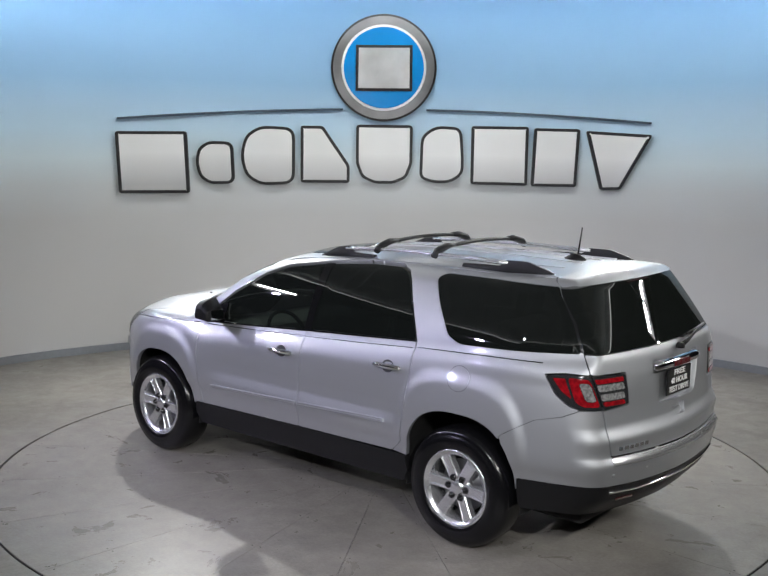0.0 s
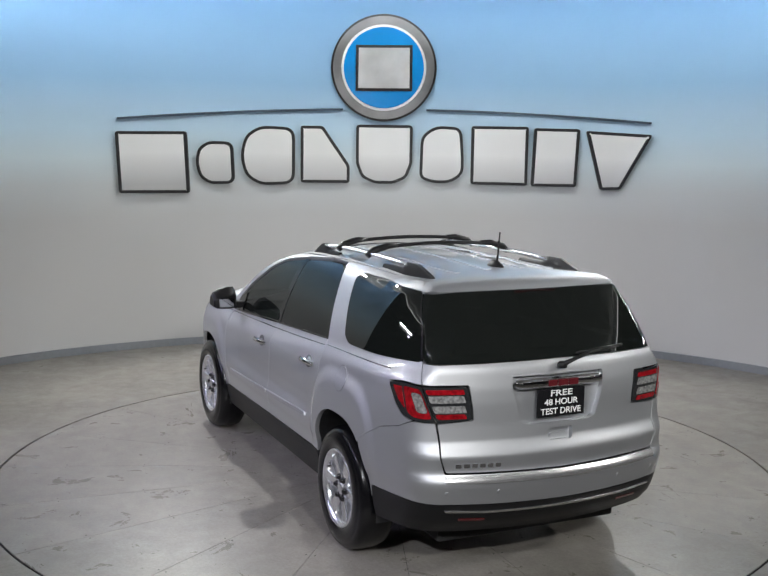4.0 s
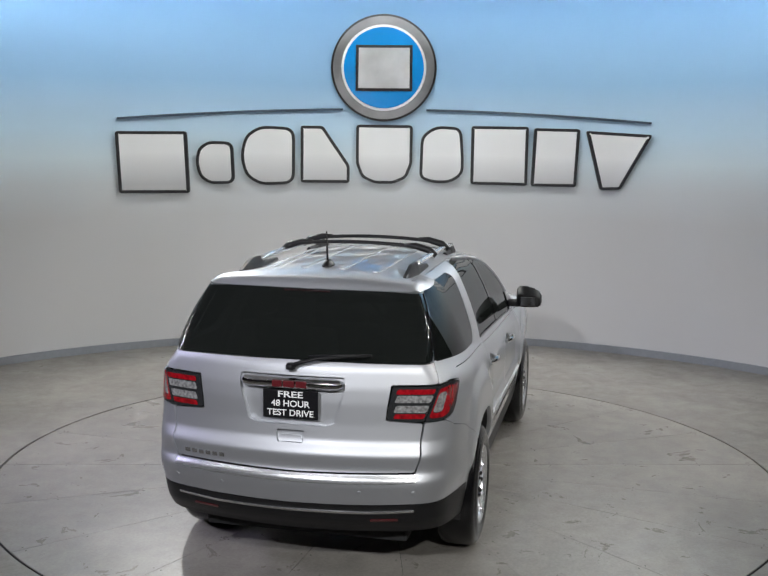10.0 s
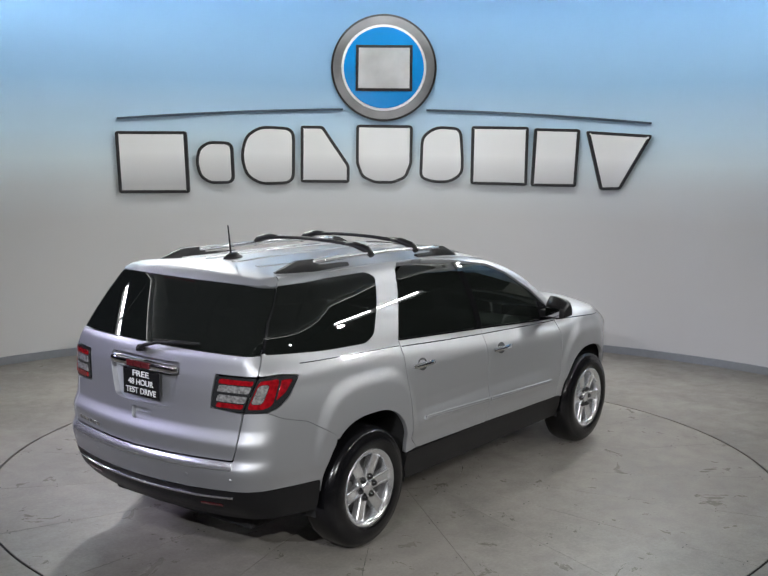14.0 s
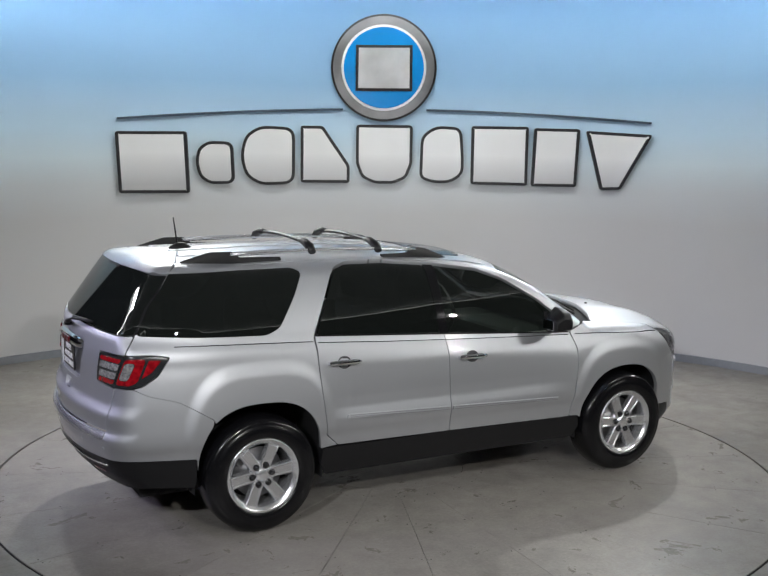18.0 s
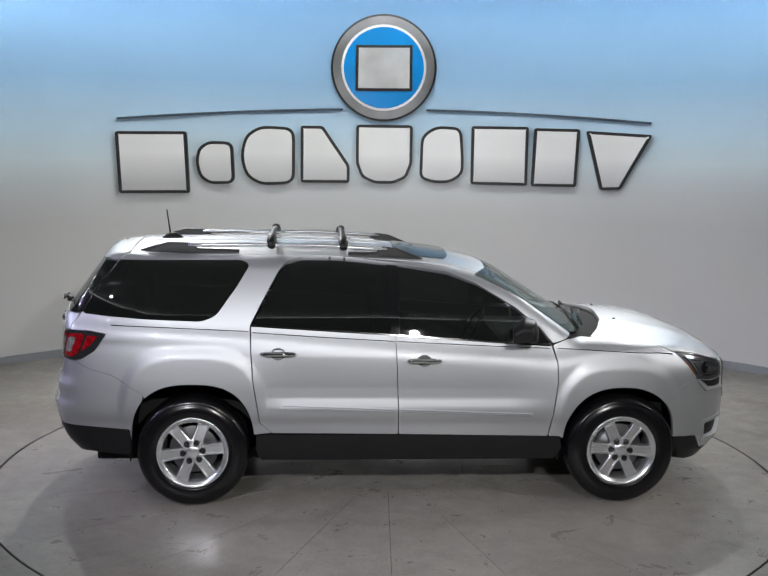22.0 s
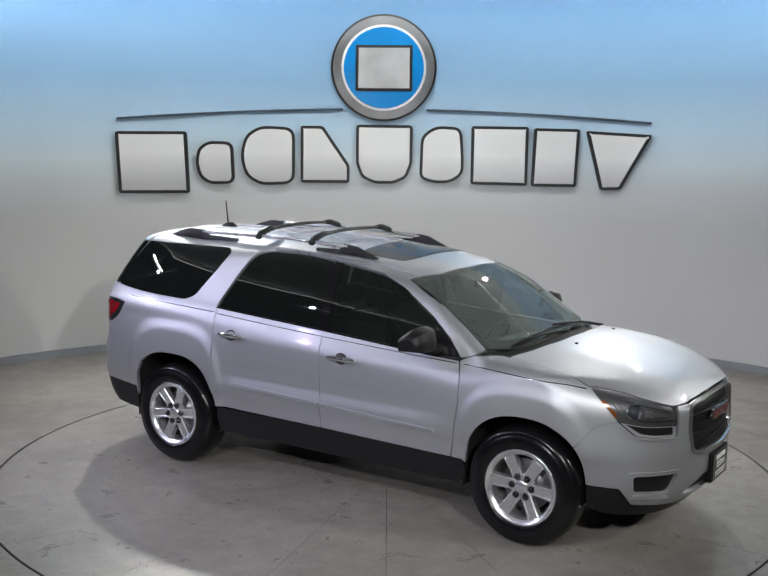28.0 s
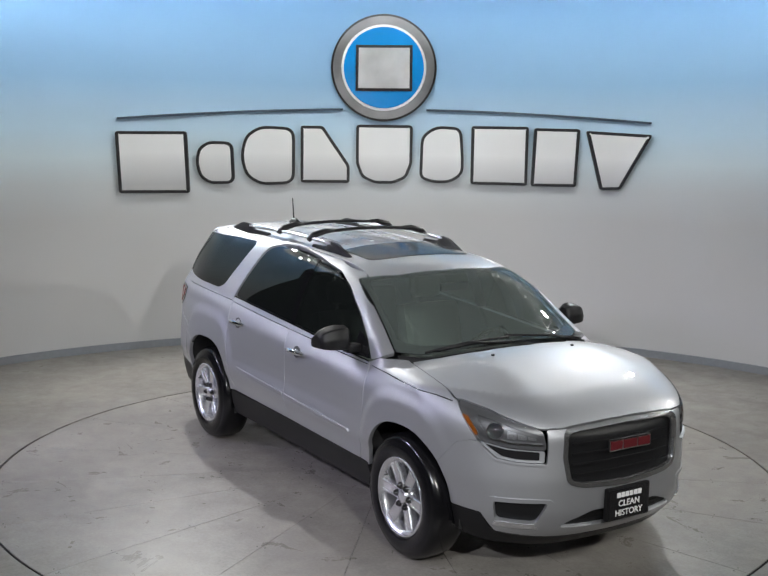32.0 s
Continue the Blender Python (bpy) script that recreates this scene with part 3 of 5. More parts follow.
def block(corners, soft):
    """A sign block: a dark plain slab with a white plain face."""
    ob = tagged(new("sign_block"), "plain white block with a black edge on the wall", "sign", group="blocks of the wall sign")
    outline = bezier_round(corners, soft)
    wall_slab("block_edge", outline, 0.004, 0.050, SIGN_DARK, ob, "black edge")
    wall_slab("block_face", inset([Vector(p) for p in outline], 0.035), 0.046, 0.056, SIGN_FACE, ob, "white face, greyer towards the foot")
    return ob


SQUARE = ((0, 0), (1, 0), (1, 1), (0, 1))
ROUND = ((0.36, 0), (1, 0.02), (1, 0.98), (0.36, 1), (0.09, 0.84), (0, 0.5), (0.09, 0.16))
NOTCHED = ((0, 0), (1, 0), (1, 0.31), (0.45, 1), (0, 1))
CUPPED = ((0, 1), (0, 0.34), (0.10, 0.10), (0.33, 0), (0.67, 0), (0.90, 0.10), (1, 0.34), (1, 1))
BARREL = ((0.30, 0), (0.70, 0), (1, 0.16), (1, 0.45), (0.94, 0.98), (0.35, 1), (0.02, 0.82), (0, 0.08))
WEDGE = ((0.29, -0.005), (0.60, 0.01), (1, 0.955), (0, 1))
for x0, x1, z0, z1, lean, soft, form in ((-3.145, -2.402, 1.85, 2.56, 0.02, 0.035, SQUARE), (-2.326, -1.890, 1.945, 2.455, 0.015, 0.10, ROUND), (-1.823, -1.178, 1.93, 2.645, 0.0, 0.14, ROUND), (-1.108, -0.513, 1.962, 2.652, 0.0, 0.035, NOTCHED),
                                        (-0.436, 0.256, 1.958, 2.675, 0.0, 0.05, CUPPED), (0.346, 0.884, 1.975, 2.672, 0.0, 0.11, BARREL), (0.972, 1.646, 1.968, 2.675, 0.0, 0.035, SQUARE), (1.697, 2.214, 1.963, 2.66, -0.015, 0.035, SQUARE), (2.278, 2.978, 1.943, 2.636, -0.02, 0.035, WEDGE)):
    block([(x0 + u * (x1 - x0) + lean * (0.5 - 1.5 * v), z0 + v * (z1 - z0) - 0.5 * lean * u * (1 - 1.6 * v)) for u, v in form], soft)
arc_bar = tagged(new("sign_bar"), "thin slate blue curved bar above the sign blocks", "sign")
for lo, hi in ((-3.15, -0.60), (0.42, 2.985)):
    pts = [lo + (hi - lo) * i / 24 for i in range(25)]
    curve = [(x, 2.862 - 0.0152 * (x + 0.1) ** 2 + 0.005 * x) for x in pts]
    wall_slab("bar_half", [(x, z + 0.012) for x, z in curve] + [(x, z - 0.012) for x, z in reversed(curve)], 0.004, 0.022, SIGN_SLATE, arc_bar)
badge = tagged(new("round_sign"), "round wall sign with a steel ring and plain blue disc", "sign")
CX, CZ = -0.108, 3.358


def circle(r, n=72):
    return [(CX + r * math.cos(2 * math.pi * i / n), CZ + r * math.sin(2 * math.pi * i / n)) for i in range(n)]


wall_slab("ring_edge", circle(0.640), 0.004, 0.050, SIGN_DARK, badge, "black rim")
wall_slab("steel_ring", circle(0.615), 0.046, 0.060, SIGN_STEEL, badge, "brushed steel ring")
wall_slab("white_ring", circle(0.515), 0.056, 0.066, SIGN_WHITE, badge, "thin white ring")
wall_slab("blue_disc", circle(0.485), 0.060, 0.072, SIGN_BLUE, badge, "bright blue disc")
wall_slab("centre_edge", [(-0.448, 3.078), (0.240, 3.084), (0.236, 3.632), (-0.446, 3.626)], 0.066, 0.082, SIGN_DARK, badge, "black edge of the centre block")
wall_slab("centre_block", [(-0.415, 3.112), (0.206, 3.117), (0.203, 3.598), (-0.413, 3.592)], 0.078, 0.090, SIGN_SILVER, badge, "plain silver block")

# ---- the car ----
suv = tagged(new("suv"), "silver metallic SUV with tinted windows parked on the turntable", "car")


def sheet(name, outline, place, material=None, parent=None, label="", **kw):
    return part(name, skin(outline, place, **kw), material or PAINT, parent or suv, label)


def zt(x, y):
    return float(top([x], [y])[0][2])


ROOF_Y = 0.565
HOOD_EDGE = [(2.80 + 0.6 * i / 12, 0.745 + 0.15 * (i / 12) - 0.07 * (i / 12) ** 2) for i in range(13)]
BELT = [(0.402, 1.268), (1.40, 1.206), (2.118, 1.155), (2.505, 1.134)]
GLASS_TOP = [(0.44, 1.33), (0.52, 1.48), (0.60, 1.625), (0.65, 1.678), (0.74, 1.704), (1.00, 1.702), (1.39, 1.670), (1.775, 1.612), (1.984, 1.534), (2.26, 1.372), (2.42, 1.246), (2.505, 1.150)]
QGLASS = [(0.06, 1.296), (-0.336, 1.312), (-0.802, 1.338), (-0.750, 1.505), (-0.600, 1.675), (-0.575, 1.700), (0.33, 1.702), (0.385, 1.672), (0.30, 1.53), (0.16, 1.335)]
LAMP_OUT = [(-0.590, 1.205), (-0.66, 1.105), (-0.73, 1.045), (-0.80, 1.025), (-0.912, 1.022), (-0.838, 1.222), (-0.70, 1.222)]
LAMP_IN = [(-0.842, 1.222), (-0.917, 1.022), (-1.105, 1.036), (-1.098, 1.10), (-1.075, 1.218)]
PLATE_BOX = [(-1.65, 1.262), (-1.345, 1.262), (-1.345, 1.19), (-1.40, 1.00), (-1.45, 0.985), (-1.65, 0.985)]
PULL = [(-1.65, 0.955), (-1.565, 0.955), (-1.575, 0.885), (-1.65, 0.885)]

GR = [(4.45, 0.968), (4.10, 0.958), (4.030, 0.945), (4.028, 0.80), (4.050, 0.655), (4.12, 0.632), (4.45, 0.612)]
HL = [(3.430, 1.082), (3.65, 1.045), (3.925, 0.958), (3.940, 0.86), (3.938, 0.845), (3.75, 0.852), (3.605, 0.877), (3.517, 0.982)]
HL_LOW = [(3.610, 0.871), (3.75, 0.846), (3.938, 0.838), (3.936, 0.772), (3.80, 0.776), (3.705, 0.788)]
FOG = [(3.694, 0.532), (3.958, 0.538), (3.905, 0.415), (3.704, 0.425)]
LOWG = [(4.45, 0.475), (4.20, 0.472), (4.07, 0.425), (4.02, 0.385), (4.15, 0.375), (4.45, 0.365)]
BUMPER_F = [(4.45, 0.978), (4.03, 0.962), (3.948, 0.962), (3.952, 0.86), (3.948, 0.766), (3.80, 0.770), (3.698, 0.783), (3.600, 0.873), (3.557, 0.873), (3.469, 0.846), (3.403, 0.771), (3.347, 0.7006)]
BUMPER_F += [p for p in arch(3.012, 60, 6, 0.412, 0.447, 20, power=0.84) if p[0] > 3.352] + [(3.425, 0.462), (3.62, 0.452), (3.70, 0.345), (4.00, 0.312), (4.45, 0.302)]
CHIN = [(4.45, 0.298), (4.00, 0.308), (3.69, 0.340), (3.615, 0.447), (3.425, 0.457), (3.43, 0.30), (3.60, 0.262), (4.00, 0.242), (4.45, 0.240)]

BLACK_TOP = [(-1.65, 0.545), (-1.20, 0.552), (-0.99, 0.560), (-0.78, 0.562), (-0.432, 0.548)]
BUMPER_R = BLACK_TOP + [p for p in arch(0.0, 176, 100, 0.425, 0.475, 24) if p[0] < -0.335] + [(-0.33, 0.800), (-0.54, 0.929), (-0.70, 0.973), (-0.79, 1.018), (-0.910, 1.017), (-0.950, 0.80), (-0.966, 0.734), (-1.65, 0.724)]
APRON = [(-1.65, 0.541), (-1.20, 0.548), (-0.99, 0.556), (-0.78, 0.558), (-0.434, 0.544), (-0.430, 0.40), (-0.44, 0.355), (-0.70, 0.375), (-0.99, 0.355), (-1.65, 0.345)]
HATCH = [(-1.65, 0.732), (-0.970, 0.742), (-0.955, 0.80), (-0.920, 1.012), (-1.112, 1.028), (-1.106, 1.10), (-1.082, 1.228), (-0.840, 1.230), (-0.812, 1.336), (-1.65, 1.346)]
RGLASS = [(-1.65, 1.350), (-0.812, 1.342), (-0.758, 1.505), (-0.612, 1.675), (-0.60, 1.690), (-0.95, 1.706), (-1.65, 1.712)]

flank_edge = [(x, zt(x, ROOF_Y)) for x in (1.95, 1.6, 1.2, 0.8, 0.4, 0.0, -0.3, -0.46)]
SIDE = [(0.545, 0.522), (0.46, 0.60), (0.415, 0.90), (0.400, 1.10), (0.392, 1.268)]
SIDE += [(a - 0.012, b + 0.012) for a, b in GLASS_TOP[:4]] + [(a + 0.003, b + 0.014) for a, b in GLASS_TOP[4:]]
SIDE += [(2.520, 1.150), (2.60, 1.172)] + [(x, zt(x, y)) for x, y in ((2.66, 0.775), (2.50, 0.745), (2.30, 0.714), (2.06, 0.678), (1.978, 0.650), (2.005, 0.588))] + flank_edge
SIDE += [(-0.575, 1.708), (-0.600, 1.680), (-0.755, 1.505), (-0.806, 1.338), (-0.836, 1.230), (-0.70, 1.230), (-0.583, 1.212), (-0.655, 1.098), (-0.735, 1.037), (-0.79, 1.022), (-0.70, 0.974), (-0.54, 0.930), (-0.33, 0.801)]
SIDE += [p for p in arch(0.0, 170, 8, 0.425, 0.475, 40) if p[0] > -0.328] + [(0.428, 0.510)]
DOOR_R = [(0.550, 0.520), (0.465, 0.60), (0.420, 0.90), (0.405, 1.10), (0.402, 1.266), (1.402, 1.204), (1.412, 1.00), (1.425, 0.70), (1.428, 0.510)]
DOOR_F = [(1.432, 0.510), (1.429, 0.70), (1.416, 1.00), (1.406, 1.204), (2.118, 1.153), (2.508, 1.132), (2.543, 1.02), (2.548, 0.88), (2.520, 0.65), (2.490, 0.490)]
FENDER = [(2.497, 0.490), (2.525, 0.65), (2.553, 0.88), (2.548, 1.02), (2.520, 1.135), (2.625, 1.178)]
FENDER += [(x, zt(x, y)) for x, y in HOOD_EDGE] + [(3.428, 1.075), (3.512, 0.982), (3.598, 0.877), (3.557, 0.873), (3.469, 0.846), (3.403, 0.771), (3.347, 0.7006)] + [p for p in arch(3.012, 20, 174, 0.412, 0.447, 36, power=0.84) if p[0] < 3.342] + [(2.58, 0.488)]
ROCKER = [(0.44, 0.505), (1.43, 0.505), (2.58, 0.484), (2.60, 0.40), (2.55, 0.315), (0.47, 0.315), (0.43, 0.40)]
WIN_R = [(0.412, 1.272)] + GLASS_TOP[:6] + [(1.345, 1.672), (1.372, 1.213)]
WIN_F = [(1.435, 1.210), (1.425, 1.665)] + GLASS_TOP[7:] + [(2.10, 1.160)]
POST = [(1.372, 1.211), (1.345, 1.674), (1.425, 1.668), (1.435, 1.207)]

for side, word in ((1, "left"), (-1, "right")):
    fl = flank(side)
    sheet("side_frame", SIDE, fl, holes=[QGLASS], soft=0.012, hole_soft=0.035, step=0.018)
    sheet("rear_door", DOOR_R, fl, step=0.024)
    sheet("front_door", DOOR_F, fl)
    sheet("fender", FENDER, fl, step=0.017)
    sheet("rocker_panel", ROCKER, fl, BLACK, label="matt black plastic sill", depth=0.05)
    sheet("quarter_window", QGLASS, fl, TINT, lift=-0.003, depth=0.004, soft=0.035, label="dark tinted glass")
    sheet("pillar_trim", [(-0.592, 1.692), (-0.742, 1.505), (-0.795, 1.346), (-0.812, 1.343), (-0.764, 1.505), (-0.614, 1.684)], fl, GLOSSY, lift=0.003, depth=0.004, gap=0.0, soft=0.004, step=0.02, label="gloss black trim between the windows")
    sheet("rear_door_window", WIN_R, fl, TINT, lift=-0.006, depth=0.004, gap=0.001, soft=0.03, label="dark tinted glass")
    sheet("front_door_window", WIN_F, fl, TINT_FRONT, lift=-0.006, depth=0.004, gap=0.001, label="dark tinted glass")
    sheet("door_post", POST, fl, shade("post_black", (0.008, 0.008, 0.009), 0.03, spec=0.5) if side > 0 else bpy.data.materials["post_black"], lift=-0.003, gap=0.0, soft=0.002, label="gloss black pillar trim")
sheet("front_bumper", both(BUMPER_F, FRONT_MID), flank(1), step=0.02, holes=[both(GR, FRONT_MID), FOG, [(2 * FRONT_MID - a, z) for a, z in FOG], both(LOWG, FRONT_MID)], hole_soft=0.025)
sheet("chin_spoiler", both(CHIN, FRONT_MID), flank(1), BLACK, label="matt black lower lip")
sheet("rear_bumper", both(BUMPER_R, REAR_MID), flank(1), step=0.022)
sheet("rear_apron", both(APRON, REAR_MID), flank(1), BLACK, label="matt black lower bumper")
tailgate = sheet("tailgate", both(HATCH, REAR_MID), flank(1), step=0.02, depth=0.042, holes=[both(PLATE_BOX, REAR_MID), both(PULL, REAR_MID)])
sheet("rear_window", both(RGLASS, REAR_MID), flank(1), TINT, lift=-0.002, depth=0.004, soft=0.03, label="dark tinted glass")

HOOD_L = [(3.02, 0.0), (2.985, 0.35), (2.90, 0.60), (2.815, 0.742)] + HOOD_EDGE[1:]
lip = [(3.46 + 0.05 * i, ip(3.46 + 0.05 * i, [(3.43, 1.086), (3.65, 1.049), (3.925, 0.962), (4.0, 0.962)])) for i in range(10)] + [(3.948, 0.964), (4.03, 0.966), (4.2, 0.980), (4.45, 0.985)]
nose = ring(np.array([p[0] for p in lip]), np.array([p[1] for p in lip]))
HOOD_L += [(float(x), float(y)) for x, y, _ in nose]
sheet("bonnet", HOOD_L[:-1] + [(float(nose[-1][0]), 0.0)] + [(x, -y) for x, y in reversed(HOOD_L[1:-1])], lid)
ROOF_L = [(-0.455, 0.0), (-0.455, 0.563), (0.4, 0.563), (1.2, 0.563), (1.93, 0.563), (2.01, 0.585), (2.09, 0.40), (2.115, 0.0)]
rear_edge = ring(np.array([-0.545, -0.578, -0.605, -0.68, -0.78, -0.90, -1.05, -1.20, -1.35, -1.50]), np.array([1.716, 1.706, 1.694, 1.698, 1.701, 1.703, 1.705, 1.706, 1.707, 1.707]))
SPOIL = [(-0.459, 0.0), (-0.459, 0.561)] + [(float(x), float(y)) for x, y, _ in rear_edge] + [(float(ring([-1.649], [1.707])[0][0]), 0.0)]
spoiler = sheet("spoiler", SPOIL + [(x, -y) for x, y in reversed(SPOIL[1:-1])], lid, lift=0.005, depth=0.035, step=0.02)
sheet("roof", ROOF_L + [(x, -y) for x, y in reversed(ROOF_L[1:-1])], lid)
SCREEN = [(2.12, 0.0), (2.095, 0.40), (2.015, 0.59), (1.985, 0.650), (2.06, 0.672), (2.30, 0.708), (2.50, 0.738), (2.655, 0.768), (2.76, 0.60), (2.83, 0.35), (2.86, 0.0)]
sheet("windscreen", SCREEN + [(x, -y) for x, y in reversed(SCREEN[1:-1])], lid, CLEAR, lift=-0.002, depth=0.004, soft=0.03, label="clear green-tinted glass")
FRIT = [(2.122, 0.0), (2.097, 0.40), (2.017, 0.592), (1.987, 0.652), (2.06, 0.674), (2.30, 0.710), (2.50, 0.740), (2.655, 0.770), (2.76, 0.602), (2.83, 0.352), (2.862, 0.0)]
FRIT_IN = [(2.165, 0.0), (2.14, 0.38), (2.065, 0.585), (2.10, 0.630), (2.32, 0.668), (2.50, 0.695), (2.60, 0.712), (2.69, 0.58), (2.75, 0.34), (2.775, 0.0)]
sheet("windscreen_frit", FRIT + [(x, -y) for x, y in reversed(FRIT[1:-1])], lid, GLOSSY, lift=-0.006, depth=0.002, label="black printed border of the windscreen", holes=[FRIT_IN + [(x, -y) for x, y in reversed(FRIT_IN[1:-1])]], hole_soft=0.06)
COWL = [(2.855, 0.0), (2.825, 0.35), (2.755, 0.60), (2.655, 0.762), (2.81, 0.745), (2.905, 0.60), (2.99, 0.35), (3.025, 0.0)]
sheet("cowl", COWL + [(x, -y) for x, y in reversed(COWL[1:-1])], lid, DARK, lift=-0.035, depth=0.0, label="black plastic cowl under the wipers")

# front openings
GR_OUT = [(4.45, 0.978), (4.10, 0.968), (4.024, 0.955), (4.019, 0.80), (4.041, 0.648), (4.115, 0.620), (4.45, 0.598)]
GR_IN = [(4.45, 0.955), (4.11, 0.945), (4.045, 0.932), (4.043, 0.80), (4.062, 0.665), (4.13, 0.648), (4.45, 0.630)]
grille = sheet("grille", both(GR, FRONT_MID), flank(1), BLACK, lift=-0.030, depth=0.01, soft=0.03, label="black honeycomb grille")
sheet("grille_surround", both(GR_OUT, FRONT_MID), flank(1), shade("satin_chrome", (0.55, 0.555, 0.57), 0.22, 0.95), grille, lift=0.008, depth=0.03, soft=0.04, label="satin chrome frame", holes=[both(GR_IN, FRONT_MID)], hole_soft=0.035, step=0.02)
for z0, z1 in ((0.685, 0.700), (0.745, 0.760), (0.805, 0.820), (0.865, 0.880)):
    sheet("grille_slat", both([(4.45, z1), (4.075, z1 - 0.003), (4.075, z0 - 0.003), (4.45, z0)], FRONT_MID), flank(1), BLACK, grille, lift=-0.016, depth=0.014, soft=0.004)
sheet("lower_grille", both(LOWG, FRONT_MID), flank(1), BLACK, lift=-0.026, depth=0.0, gap=-0.004, label="black lower air intake")
for z0 in (0.395, 0.425):
    sheet("intake_slat", both([(4.45, z0 + 0.012), (4.14, z0 + 0.010), (4.14, z0), (4.45, z0)], FRONT_MID), flank(1), BLACK, lift=-0.02, depth=0.02, soft=0.003)
for k, (y0, y1) in enumerate(((-0.145, -0.055), (-0.045, 0.060), (0.072, 0.165))):
    for grow, mat, nm, out in ((0.008, CHROME, "emblem_frame", 0.0), (0.0, REDMARK, "emblem_bar", 0.006)):
        bm = bmesh.new()
        box(bm, 3.958 + out, 3.982 + out, y0 - grow, y1 + grow, 0.815 - grow, 0.868 + grow, 0.005)
        part(nm, bm, mat, grille, "plain red emblem block" if out else "chrome edge").location = SHIFT
plate_f = part("front_plate_holder", box(bmesh.new(), 3.965, 3.998, -0.172, 0.172, 0.392, 0.592, 0.012), BLACK, suv, "black plastic plate holder")
plate_f.location = SHIFT
part("plate_face", box(bmesh.new(), 3.997, 4.002, -0.155, 0.155, 0.405, 0.578, 0.002), GLOSSY, plate_f, "black dealer plate with white words")
FACE_F = Matrix.Translation((4.0025, 0.0, 0)) @ Matrix.Rotation(radians(90), 4, "Z") @ Matrix.Rotation(radians(90), 4, "X")
for k, (x0, x1) in enumerate(((-0.098, -0.068), (-0.063, -0.036), (-0.031, -0.003), (0.003, 0.028), (0.034, 0.063), (0.068, 0.096))):
    part("plate_bar", box(bmesh.new(), 4.002, 4.004, x0, x1, 0.530, 0.560), WHITE, plate_f, "plain white bar")
letters("CLEAN", 0.052, WHITE, "plate_word", plate_f, Matrix.Translation((0, 0, 0.492)) @ FACE_F, width=0.165)
letters("HISTORY", 0.052, WHITE, "plate_word", plate_f, Matrix.Translation((0, 0, 0.436)) @ FACE_F, width=0.215)

